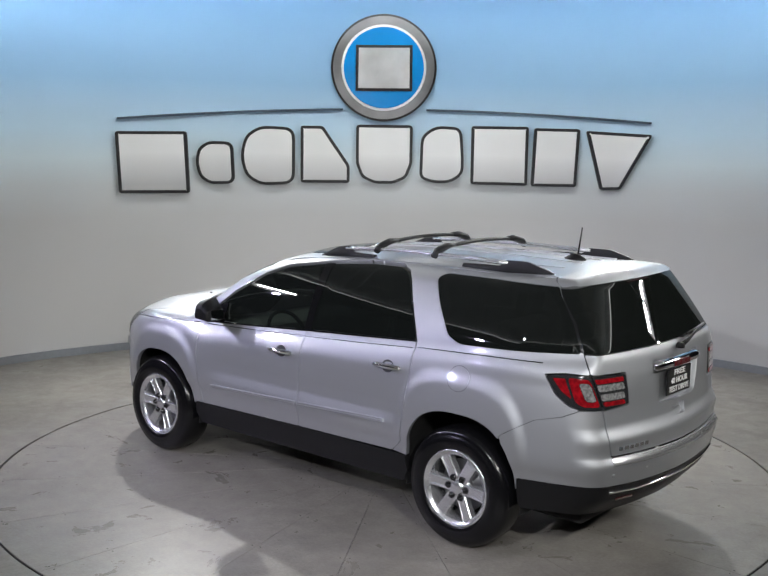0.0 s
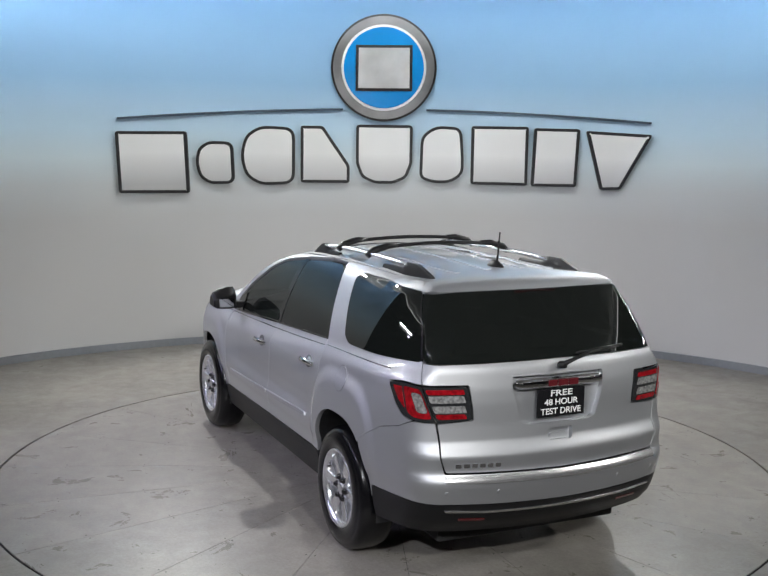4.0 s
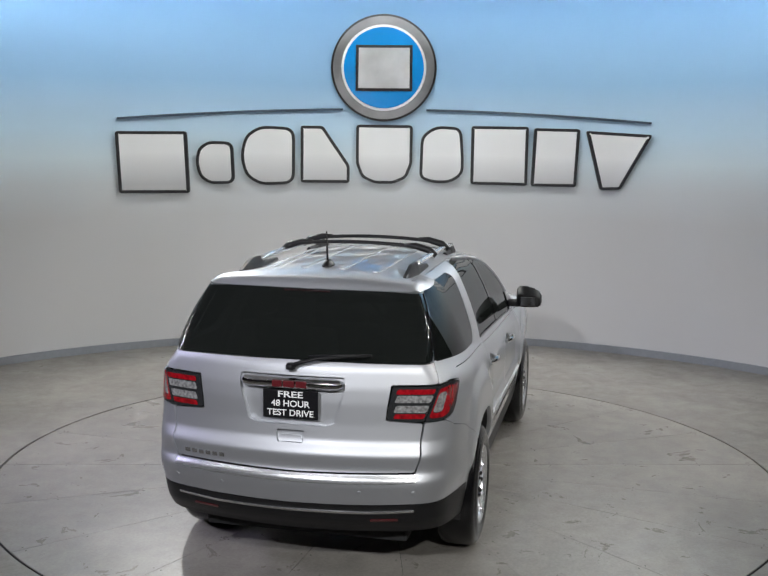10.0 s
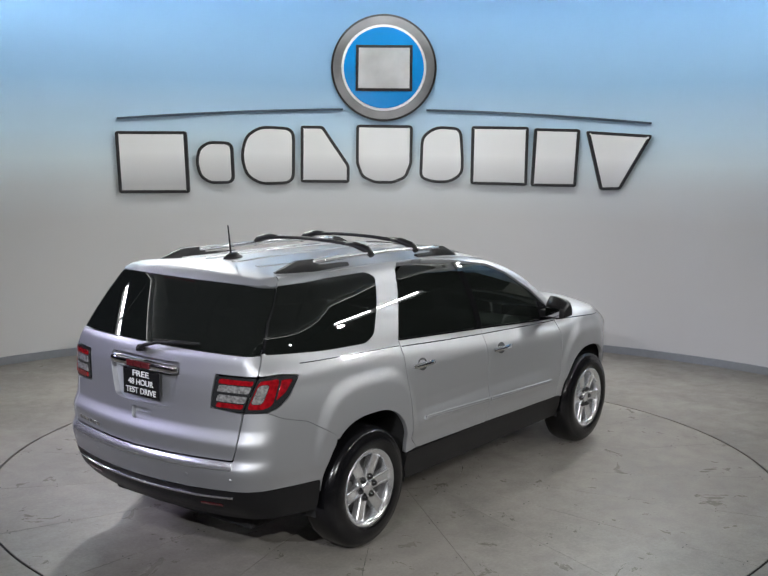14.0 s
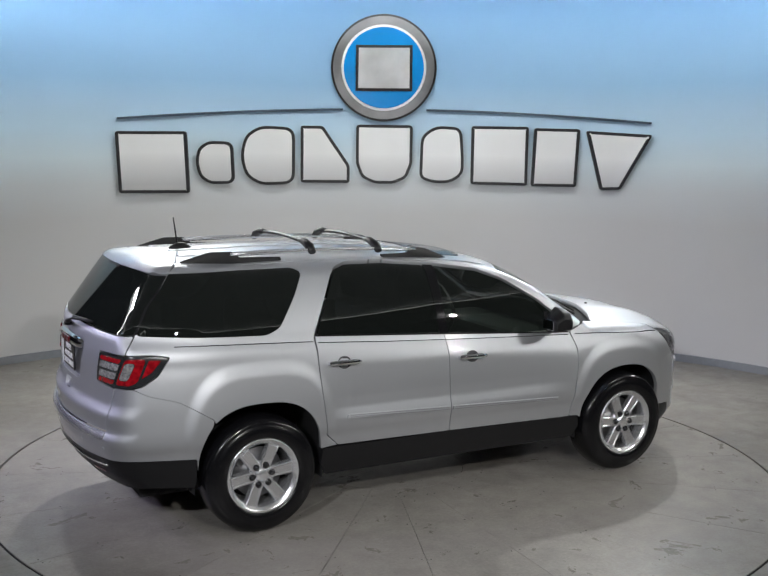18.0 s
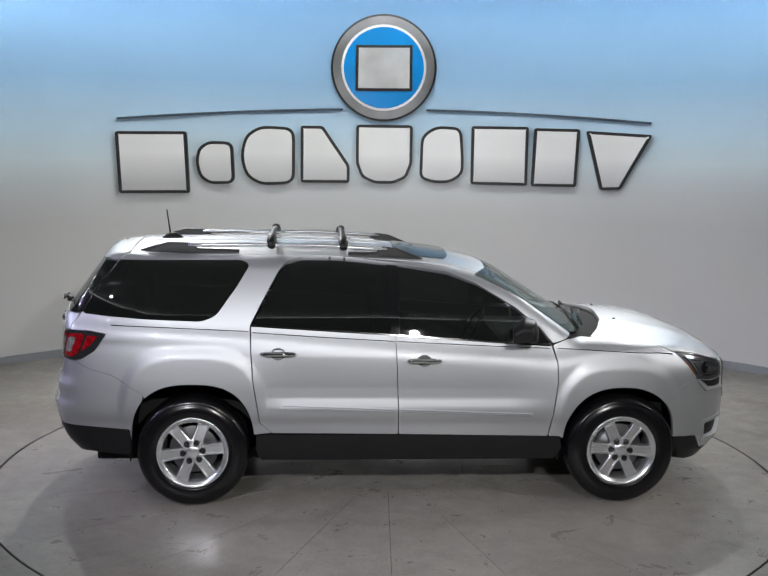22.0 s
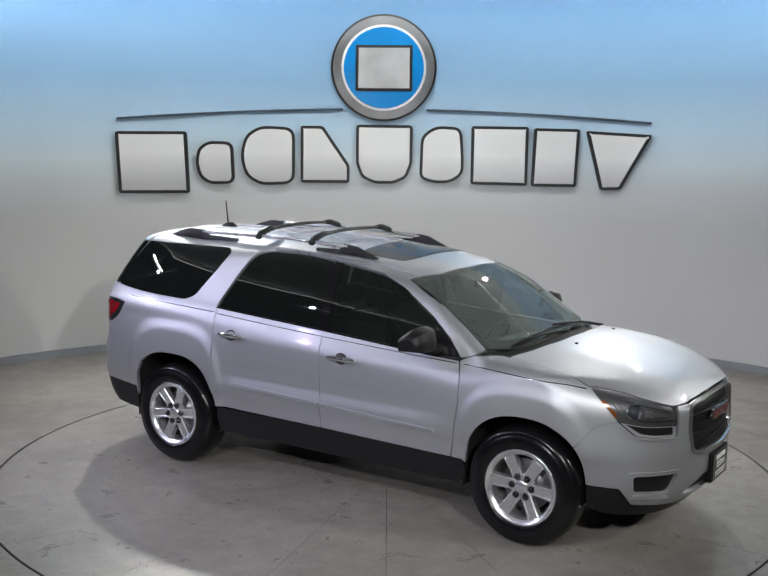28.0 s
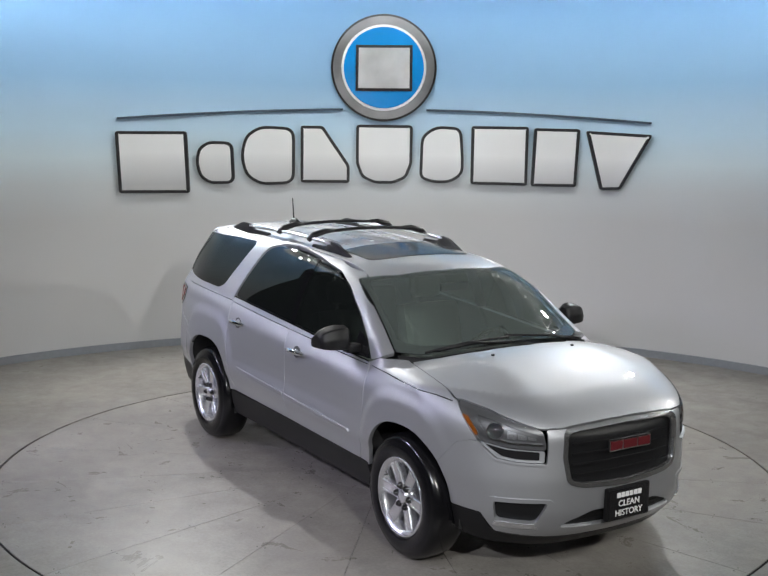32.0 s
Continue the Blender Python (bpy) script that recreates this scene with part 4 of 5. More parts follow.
SATIN = shade("satin_grey", (0.15, 0.152, 0.157), 0.36, 0.5, 0.3)
FOG_LIP = [(3.668, 0.560), (3.968, 0.562), (3.992, 0.540), (3.912, 0.382), (3.690, 0.388)]
FOG_SHELF = [(3.70, 0.418), (3.905, 0.410), (3.922, 0.378), (3.69, 0.384)]
for side in (1, -1):
    fl = flank(side)
    fog = sheet("fog_lamp_bezel", FOG, fl, BLACK, lift=-0.026, depth=0.0, gap=-0.004, label="black fog lamp pocket")
    sheet("bezel_lip", FOG_SHELF, fl, ALLOY, fog, lift=0.008, depth=0.02, soft=0.01, label="bright silver lip under the pocket")
    sheet("bezel_frame", FOG_LIP, fl, PAINT, fog, lift=0.005, depth=0.012, soft=0.02, holes=[FOG], hole_soft=0.02, step=0.015)
    sheet("headlight_base", HL_LOW, fl, PAINT, lift=-0.006, depth=0.01, gap=0.0)
    sheet("headlight_lower", [(3.640, 0.862), (3.75, 0.841), (3.912, 0.835), (3.912, 0.789), (3.80, 0.791), (3.728, 0.803)], fl, BLACK, lift=-0.002, depth=0.004, gap=0.0, soft=0.008, step=0.02, label="black mesh trim under the headlight")
    sheet("headlight_ledge", [(3.612, 0.862), (3.70, 0.786), (3.80, 0.774), (3.936, 0.770), (3.936, 0.756), (3.79, 0.760), (3.690, 0.774), (3.602, 0.856)], fl, PAINT, lift=0.012, depth=0.02, soft=0.006, step=0.02)
    light = sheet("headlight", HL, fl, LAMPGREY, lift=-0.024, depth=0.0, soft=0.02, gap=-0.006, label="clear headlight with chrome projector and amber marker")
    sheet("lens", HL, fl, LENS, light, lift=0.002, depth=0.012, soft=0.02, gap=0.0025, label="clear polycarbonate cover")
    sheet("amber_marker", [(3.480, 1.016), (3.522, 1.010), (3.588, 0.925), (3.592, 0.902), (3.580, 0.906)], fl, AMBER, light, lift=-0.012, depth=0.015, label="amber side marker")
    sheet("upper_trim", [(3.535, 1.052), (3.66, 1.030), (3.918, 0.948), (3.922, 0.925), (3.70, 0.995), (3.575, 1.020), (3.640, 0.905), (3.620, 0.905)], fl, SATIN, light, lift=-0.014, depth=0.012, soft=0.006, step=0.02, label="grey satin inner trim")
    sheet("lamp_module", [(3.600, 1.000), (3.74, 0.978), (3.905, 0.928), (3.912, 0.892), (3.74, 0.892), (3.650, 0.908)], fl, SATIN, light, lift=-0.018, depth=0.008, soft=0.012, step=0.02, label="satin grey lamp module")
    sheet("lower_reflector", [(3.650, 0.894), (3.75, 0.872), (3.928, 0.868), (3.928, 0.880), (3.76, 0.885), (3.664, 0.906)], fl, CHROME, light, lift=-0.010, depth=0.014, label="chrome strip along the foot")
    for a0, a1, up in ((3.752, 0.050, 0.952), (3.806, 0.046, 0.938), (3.856, 0.042, 0.924)):
        sheet("high_beam", [(a0, up), (a0 + a1, up - 0.012), (a0 + a1, 0.900), (a0, 0.902)], fl, SILVERED, light, lift=-0.012, depth=0.008, soft=0.008, step=0.015, label="silver reflector cell")
    m = spot_on(3.690, 0.943, side, -0.02)
    for prof, mat, nm in (([(0.048, 0.0), (0.050, 0.014), (0.042, 0.016), (0.036, 0.004)], CHROME, "projector_ring"), ([(0.036, 0.002), (0.030, 0.012), (0.018, 0.018), (0.004, 0.020)], GLOSSY, "projector_lens")):
        bm = lathe(bmesh.new(), prof, 28)
        bmesh.ops.transform(bm, matrix=m, verts=bm.verts[:])
        part(nm, bm, mat, light)

# tail: lamps, plate, badges, chrome


def seam(z):
    return -0.838 - (1.222 - z) * 0.375


def lamp_patch(d0, d1, z0, z1, cut=0.0):
    return [(seam(z1) + d0, z1), (seam(z0) + d0, z0), (seam(z0) + d1 - cut, z0), (seam(z1) + d1, z1)]


SMOKE = shade("smoked_housing", (0.022, 0.023, 0.025), 0.16, coat=0.8)
for side in (1, -1):
    fl = flank(side)
    outer = sheet("taillight_outer", LAMP_OUT, fl, SMOKE, lift=0.004, depth=0.02, soft=0.02, label="smoked tail light with red and clear lenses")
    sheet("red_lens", [(seam(1.207) + 0.011, 1.207), (seam(1.041) + 0.011, 1.041), (-0.808, 1.042), (-0.765, 1.066), (-0.722, 1.207)], fl, RED, outer, lift=0.008, depth=0.008, soft=0.022, holes=[lamp_patch(0.017, 0.076, 1.072, 1.184)], hole_soft=0.022, step=0.015, label="red lens")
    sheet("clear_lens", lamp_patch(0.018, 0.075, 1.073, 1.183), fl, CLEARWHITE, outer, lift=0.006, depth=0.006, soft=0.022, label="clear reversing lens")
    sheet("side_lens", [(-0.708, 1.200), (-0.748, 1.085), (-0.692, 1.122), (-0.636, 1.196)], fl, RED, outer, lift=0.008, depth=0.008, soft=0.010, step=0.015, label="red side marker")
    inner = sheet("taillight_inner", LAMP_IN, fl, SMOKE, lift=0.004, depth=0.02, soft=0.012, label="smoked tail light with red and clear strips")
    sheet("red_strip", lamp_patch(-0.205, -0.012, 1.178, 1.207), fl, RED, inner, lift=0.008, depth=0.008, label="red strip")
    sheet("red_strip", lamp_patch(-0.168, -0.012, 1.041, 1.070), fl, RED, inner, lift=0.008, depth=0.008, label="red strip")
    sheet("clear_strip", lamp_patch(-0.195, -0.012, 1.131, 1.173), fl, CLEARWHITE, inner, lift=0.007, depth=0.007, label="clear strip")
    sheet("clear_strip", lamp_patch(-0.180, -0.012, 1.075, 1.117), fl, CLEARWHITE, inner, lift=0.007, depth=0.007, label="clear strip")
    sheet("bumper_reflector", [(-1.035, 0.462), (-1.035, 0.446), (-1.195, 0.440), (-1.195, 0.456)], fl, DIMRED, lift=0.003, depth=0.01, label="small red reflector")
    for a in (-1.25, -0.98):
        bm = lathe(bmesh.new(), [(0.012, -0.004), (0.012, 0.002), (0.009, 0.003)], 14)
        bmesh.ops.transform(bm, matrix=spot_on(a, 0.628, side), verts=bm.verts[:])
        part("parking_sensor", bm, PAINT, suv)
recess = sheet("plate_recess", both(PLATE_BOX, REAR_MID), flank(1), PAINT, tailgate, lift=-0.036, depth=0.0, gap=-0.004)
bm, rows = bmesh.new(), []
for i in range(25):
    y = -0.298 + 0.596 * i / 24
    k = max(0.0, 1 - (abs(y) / 0.298) ** 10) ** 0.5
    rows.append([bm.verts.new(Vector((-0.995 + 0.12 * y * y - 0.040 * math.cos(t) * (0.3 + 0.7 * k), y, 1.220 + 0.034 * math.sin(t) * (0.45 + 0.55 * k))) + SHIFT) for t in np.linspace(-1.5, 1.5, 9)])
for p, q in zip(rows, rows[1:]):
    for k in range(8):
        bm.faces.new((p[k], q[k], q[k + 1], p[k + 1])).smooth = True
bm.faces.new(rows[0])
bm.faces.new(rows[-1])
bmesh.ops.recalc_face_normals(bm, faces=bm.faces[:])
part("chrome_band", bm, CHROME, tailgate, "chrome strip over the plate")
for y0, y1 in ((-0.098, -0.036), (-0.029, 0.036), (0.043, 0.100)):
    part("emblem_bar", box(bmesh.new(), -1.040, -1.012, y0, y1, 1.202, 1.240, 0.003), REDMARK, tailgate, "plain red emblem block").location = SHIFT
plate_r = part("rear_plate", box(bmesh.new(), -1.016, -1.006, -0.16, 0.16, 1.018, 1.182, 0.004), GLOSSY, tailgate, "black dealer plate with white words")
plate_r.location = SHIFT
FACE_R = Matrix.Translation((-1.0165 + SHIFT.x, SHIFT.y, 0)) @ Matrix.Rotation(radians(-90), 4, "Z") @ Matrix.Rotation(radians(90), 4, "X")
for word, z, w in (("FREE", 1.155, 0.145), ("48 HOUR", 1.103, 0.225), ("TEST DRIVE", 1.050, 0.270)):
    letters(word, 0.050, WHITE, "plate_word", tailgate, Matrix.Translation((0, 0, z)) @ FACE_R, width=w, label="white plate lettering")
sheet("pull_recess", both(PULL, REAR_MID), flank(1), PAINT, tailgate, lift=-0.034, depth=0.0, gap=-0.004)
sheet("tailgate_pull", both([(-1.65, 0.925), (-1.590, 0.925), (-1.578, 0.892), (-1.65, 0.892)], REAR_MID), flank(1), PAINT, tailgate, lift=-0.016, depth=0.018)
for k in range(6):
    a = -1.262 + k * 0.043
    sheet("model_badge_bar", [(a, 0.792), (a + 0.030, 0.793), (a + 0.030, 0.769), (a, 0.768)], flank(1), shade("badge_grey", (0.48, 0.48, 0.49), 0.22, 0.9) if k == 0 else bpy.data.materials["badge_grey"], tailgate, lift=0.003, depth=0.004, soft=0.003, gap=0.0, label="plain grey badge block")
# body-coloured step set in brighter alloy, which stands in for its highlights
sheet("bumper_step", both([(-1.65, 0.722), (-1.20, 0.724), (-0.968, 0.732), (-0.972, 0.690), (-1.20, 0.680), (-1.65, 0.676)], REAR_MID), flank(1), ALLOY, lift=0.007, depth=0.02, soft=0.008, step=0.014, label="step along the bumper's top, lightened for its highlights")
sheet("apron_strip", both([(-1.65, 0.506), (-1.20, 0.510), (-0.966, 0.524), (-0.968, 0.512), (-1.20, 0.497), (-1.65, 0.493)], REAR_MID), flank(1), CHROME, lift=0.008, depth=0.012, soft=0.003, gap=0.0, label="thin chrome line on the black bumper")
bm = tube(bmesh.new(), [Vector(p) + SHIFT for p in ((-0.45, -0.52, 0.315), (-0.60, -0.53, 0.312), (-0.70, -0.535, 0.306))], 0.030, 14)
part("exhaust_pipe", bm, DARK, suv, "dull dark tailpipe")

part("brake_lamp", box(bmesh.new(), -0.700, -0.670, -0.14, 0.14, 1.684, 1.702, 0.004), shade("dark_red_lens", (0.02, 0.004, 0.005), 0.15, coat=1.0), spoiler, "dark red high brake lamp").location = SHIFT

# rear wiper
bm = tube(bmesh.new(), [Vector(p) + SHIFT for p in ((-1.015, 0.0, 1.318), (-1.03, -0.06, 1.345), (-1.018, -0.16, 1.372), (-0.985, -0.30, 1.382), (-0.965, -0.42, 1.385))], [0.020, 0.014, 0.011, 0.009, 0.006], 8, 0.8)
wiper = part("rear_wiper", bm, BLACK, suv, "black wiper arm parked on the rear window")
part("wiper_blade", tube(bmesh.new(), [Vector(p) + SHIFT for p in ((-1.000, -0.10, 1.376), (-0.985, -0.28, 1.388), (-0.955, -0.45, 1.392))], 0.008, 6), BLACK, wiper)
part("wiper_pivot", lathe(bmesh.new(), [(0.028, 0.0), (0.028, 0.02), (0.018, 0.034)], 18, "Z", at=Vector((-1.012, 0.0, 1.302)) + SHIFT), BLACK, wiper)

# front wipers
for y0, y1 in ((0.10, 0.62), (-0.55, -0.02)):
    def on_glass(x, y, up):
        q = top([x], [y])[0]
        return Vector(q) + Vector((0, 0, up)) + SHIFT
    w = part("front_wiper", tube(bmesh.new(), [on_glass(2.90, y1, 0.0), on_glass(2.84, (y0 + y1) / 2, 0.02), on_glass(2.80, y0, 0.018)], [0.012, 0.009, 0.006], 6), BLACK, suv, "black wiper arm along the windscreen's foot")
    part("wiper_blade", tube(bmesh.new(), [on_glass(2.79, y1 + 0.06, 0.012), on_glass(2.78, (y0 + y1) / 2, 0.014), on_glass(2.76, y0 - 0.06, 0.012)], 0.008, 6), BLACK, w)

# the silver handle cups' shade is put into this dark grey
CUP = shade("handle_recess_shade", (0.10, 0.102, 0.108), 0.3, 0.5)
# grey for the shade of grooves and gaps, drawn as thin sheets
LINE = shade("groove_shade_grey", (0.28, 0.285, 0.30), 0.5, 0.4)
# doors: handles, mouldings, mirrors, shoulder crease
for side in (1, -1):
    fl = flank(side)
    for a0, z in ((0.590, 1.083), (1.604, 1.036)):
        m = spot_on(a0, z, side)
        bm = bmesh.new()
        lathe(bm, [(0.050, -0.001), (0.051, 0.003), (0.046, 0.004), (0.030, -0.006), (0.004, -0.010)], 26)
        bmesh.ops.transform(bm, matrix=m @ Matrix.Diagonal((1.0, 1, 0.84, 1)), verts=bm.verts[:])
        cup = part("handle_cup", bm, CUP, suv, "silver recess behind the handle, darkened for its shade")
        bm = tube(bmesh.new(), [m @ Vector(p) for p in ((-0.118, 0.004, -0.002), (-0.105, 0.020, -0.001), (-0.06, 0.034, 0), (0.0, 0.038, 0), (0.06, 0.034, 0), (0.105, 0.020, -0.001), (0.118, 0.004, -0.002))], [0.012, 0.016, 0.018, 0.017, 0.018, 0.016, 0.012], 10)
        part("door_handle", bm, CHROME, suv, "chrome pull handle")
    for outline in ([(0.612, 0.728), (1.415, 0.699), (1.415, 0.668), (0.600, 0.700)], [(1.440, 0.698), (2.372, 0.662), (2.385, 0.640), (1.440, 0.667)]):
        mo = sheet("side_moulding", outline, fl, PAINT, lift=0.012, depth=0.014, soft=0.008)
        (a0, z0), (a1, z1), (a2, z2), (a3, z3) = outline
        # two grey strips draw the shade between the moulding's ribs
        for zz in (0.30, 0.72):
            l0, l1 = z0 + (z3 - z0) * zz, z1 + (z2 - z1) * zz
            sheet("moulding_rib_shade", [(a0 + 0.012, l0 + 0.0022), (a1 - 0.012, l1 + 0.0022), (a1 - 0.012, l1 - 0.0022), (a0 + 0.012, l0 - 0.0022)], fl, LINE, mo, lift=0.0128, depth=0.001, gap=0.0, soft=0.0)
    # dark raised strips draw the shade along the shoulder crease
    for line in ([(-0.56, 1.272), (-0.27, 1.264), (0.385, 1.234)], [(0.415, 1.226), (0.90, 1.194), (1.400, 1.166)], [(1.412, 1.165), (2.118, 1.131), (2.500, 1.116)], [(2.555, 1.117), (2.80, 1.107), (3.28, 1.084), (3.40, 1.068)]):
        sheet("shoulder_crease_shade", line + [(a, z - 0.005) for a, z in reversed(line)], fl, SMOKE, lift=0.0012, depth=0.002, gap=0.0, soft=0.0, step=0.03)
    sheet("window_seal", [(0.405, 1.272), (1.40, 1.2095), (2.12, 1.1585), (2.50, 1.137), (2.50, 1.128), (2.12, 1.149), (1.40, 1.199), (0.405, 1.262)], fl, GLOSSY, lift=0.005, depth=0.008, gap=0.0, soft=0.0)
    sheet("sail_trim", [(2.30, 1.145), (2.30, 1.30), (2.42, 1.255), (2.500, 1.148)], fl, GLOSSY, lift=0.002, depth=0.006)
# raised grey ring in place of the shade in the fuel door's gap
fuel_ring = [[(r * 0.082 * math.cos(2 * math.pi * i / 28), 1.095 + r * 0.076 * math.sin(2 * math.pi * i / 28)) for i in range(28)] for r in (1.07, 1.0)]
sheet("fuel_door_gap", fuel_ring[0], flank(1), LINE, lift=0.0012, depth=0.001, soft=0.0, gap=0.0, holes=[fuel_ring[1]], hole_soft=0.0, step=0.02, label="thin grey ring drawn for the gap round the fuel door")
bm_fuel = sheet("fuel_door", [(0.0 + 0.082 * math.cos(2 * math.pi * i / 28), 1.095 + 0.076 * math.sin(2 * math.pi * i / 28)) for i in range(28)], flank(1), PAINT, lift=0.003, depth=0.006, soft=0.0, gap=0.0)


def mirror_shell():
    bm = bmesh.new()
    rows = []
    for y, x0, x1, z0, z1 in ((0.935, 2.27, 2.36, 1.195, 1.325), (0.955, 2.235, 2.385, 1.182, 1.350), (1.01, 2.205, 2.385, 1.182, 1.352), (1.075, 2.190, 2.372, 1.186, 1.340), (1.118, 2.190, 2.352, 1.192, 1.318), (1.140, 2.200, 2.325, 1.204, 1.286)):
        h, w = z1 - z0, x1 - x0
        loop = bezier_round([(x0, z0), (x1 - 0.02 * w, z0 + 0.08 * h), (x1, z0 + 0.5 * h), (x1 - 0.12 * w, z1 - 0.10 * h), (x0 + 0.45 * w, z1), (x0, z0 + 0.62 * h)], 0.012)
        rows.append([bm.verts.new(Vector((p.x, y, p.y)) + SHIFT) for p in loop])
    n = len(rows[0])
    for a, b in zip(rows, rows[1:]):
        for i in range(n):
            bm.faces.new((a[i], a[(i + 1) % n], b[(i + 1) % n], b[i])).smooth = True
    bm.faces.new(rows[0])
    bm.faces.new(rows[-1])
    bmesh.ops.recalc_face_normals(bm, faces=bm.faces[:])
    return bm


mirrored(mirror_shell, "mirror_housing", BLACK, suv, "matt black door mirror")
mirrored(lambda: box(bmesh.new(), 2.30 + SHIFT.x, 2.38 + SHIFT.x, 0.855 + SHIFT.y, 0.965 + SHIFT.y, 1.168, 1.225, 0.015), "mirror_arm", BLACK, suv)
mirrored(lambda: box(bmesh.new(), 2.188 + SHIFT.x, 2.200 + SHIFT.x, 0.975 + SHIFT.y, 1.100 + SHIFT.y, 1.198, 1.272, 0.004), "mirror_glass", shade("mirror_dark", (0.25, 0.25, 0.26), 0.05, 1.0), suv, "mirror glass")

# roof: sunroof, ribs, rails, bars, aerial
SUNROOF = [(1.83, 0.0), (1.825, 0.30), (1.79, 0.44), (1.42, 0.455), (1.42, 0.0)]
sheet("sunroof", SUNROOF + [(x, -y) for x, y in reversed(SUNROOF[1:-1])], lid, shade("dark_glass", (0.028, 0.029, 0.031), 0.14, spec=0.2), lift=0.004, depth=0.008, soft=0.05, label="dark glass sunroof panel")
for y in (-0.33, -0.12, 0.12, 0.33):
    sheet("roof_rib", [(-0.36, y - 0.022), (1.30, y - 0.022), (1.30, y + 0.022), (-0.36, y + 0.022)], lid, PAINT, lift=0.007, depth=0.007, soft=0.02, gap=0.0, step=0.045)


def rail_piece(x0, x1, tops, wide, y=0.515, n=10, sink=0.01):
    """A stretch of roof rail; tops: (share of the length, height over the roof)."""
    def make():
        bm, rows = bmesh.new(), []
        for i in range(n + 1):
            u = i / n
            x = x0 + (x1 - x0) * u
            yy = y - 0.035 * max(0, (x - 0.9)) ** 2 + 0.0
            base = zt(x, yy) - sink
            h = ip(u, tops)
            w = wide * (0.6 + 0.4 * min(1, h / 0.03))
            prof = [(-w, 0.0), (-w, h * 0.55), (-w * 0.45, h + sink), (w * 0.45, h + sink), (w, h * 0.55), (w, 0.0)]
            rows.append([bm.verts.new(Vector((x, yy + a, base + max(b, 0.0))) + SHIFT) for a, b in prof])
        for a, b in zip(rows, rows[1:]):
            for k in range(len(a)):
                bm.faces.new((a[k], a[(k + 1) % 6], b[(k + 1) % 6], b[k])).smooth = True
        bm.faces.new(rows[0])
        bm.faces.new(rows[-1])
        bmesh.ops.recalc_face_normals(bm, faces=bm.faces[:])
        for e in bm.edges:
            e.smooth = e.calc_face_angle(0) < 0.75
        return bm
    return make


def rail_bar():
    path = []
    for i in range(13):
        x = -0.06 + 1.42 * i / 12
        path.append(Vector((x, 0.515 - 0.035 * max(0, x - 0.9) ** 2, zt(x, 0.51) + 0.052)) + SHIFT)
    return tube(bmesh.new(), path, 0.020, 10, 0.8)


mirrored(rail_piece(-0.40, 0.30, [(0, 0.004), (0.28, 0.068), (0.50, 0.072), (0.58, 0.030), (1.0, 0.018)], 0.024, n=24), "rail_foot", BLACK, suv, "black rear foot of the roof rail")
mirrored(rail_piece(1.08, 1.62, [(0, 0.016), (0.38, 0.026), (0.46, 0.070), (0.66, 0.062), (1.0, 0.003)], 0.024, n=24), "rail_foot", BLACK, suv, "black front foot of the roof rail")
mirrored(rail_bar, "roof_rail", ALLOY, suv, "satin silver roof rail")
for x in (0.53, 1.045):
    path = [Vector((x, y, zt(x, 0.0) + 0.062 - 0.028 * (y / 0.5) ** 2)) + SHIFT for y in np.linspace(-0.46, 0.46, 15)]
    bar = part("cross_bar", tube(bmesh.new(), path, 0.021, 10, 0.6), BLACK, suv, "black roof cross bar")
    for s in (1, -1):
        bm = tube(bmesh.new(), [Vector((x, s * 0.325, zt(x, 0) + 0.052)) + SHIFT, Vector((x, s * 0.40, zt(x, 0) + 0.050)) + SHIFT, Vector((x, s * 0.50, zt(x, 0.5) + 0.075)) + SHIFT, Vector((x, s * 0.545, zt(x, 0.53) + 0.045)) + SHIFT], [0.022, 0.032, 0.036, 0.026], 10, 0.7)
        part("bar_clamp", bm, BLACK, bar, "black plastic clamp")
base = Vector((-0.235, 0.0, zt(-0.235, 0))) + SHIFT
bm = bmesh.new()
lathe(bm, [(0.045, -0.01), (0.042, 0.008), (0.028, 0.024), (0.016, 0.038)], 20, "Z")
bmesh.ops.transform(bm, matrix=Matrix.Translation(base) @ Matrix.Diagonal((1.9, 0.85, 1, 1)), verts=bm.verts[:])
aerial = part("aerial", bm, BLACK, suv, "black aerial base with a short mast")
part("mast", tube(bmesh.new(), [base + Vector((-0.02, 0, 0.03)), base + Vector((-0.045, 0, 0.215))], [0.007, 0.0045], 8), BLACK, aerial)
for x, y in ((3.10, 0.33), (3.10, -0.33)):
    part("washer_jet", lathe(bmesh.new(), [(0.012, -0.004), (0.012, 0.006), (0.006, 0.009)], 10, "Z", at=Vector((x, y, zt(x, y))) + SHIFT), BLACK, suv)

# inside
part("floor_pan", box(bmesh.new(), -0.72, 3.45, -0.62, 0.62, 0.24, 0.33, 0.02), DARK, suv).location = SHIFT
part("cargo_floor", box(bmesh.new(), -0.85, 0.45, -0.62, 0.62, 0.90, 0.94, 0.01), TRIM, suv).location = SHIFT
part("dashboard", box(bmesh.new(), 2.22, 2.72, -0.70, 0.70, 0.72, 1.08, 0.06), TRIM, suv).location = SHIFT


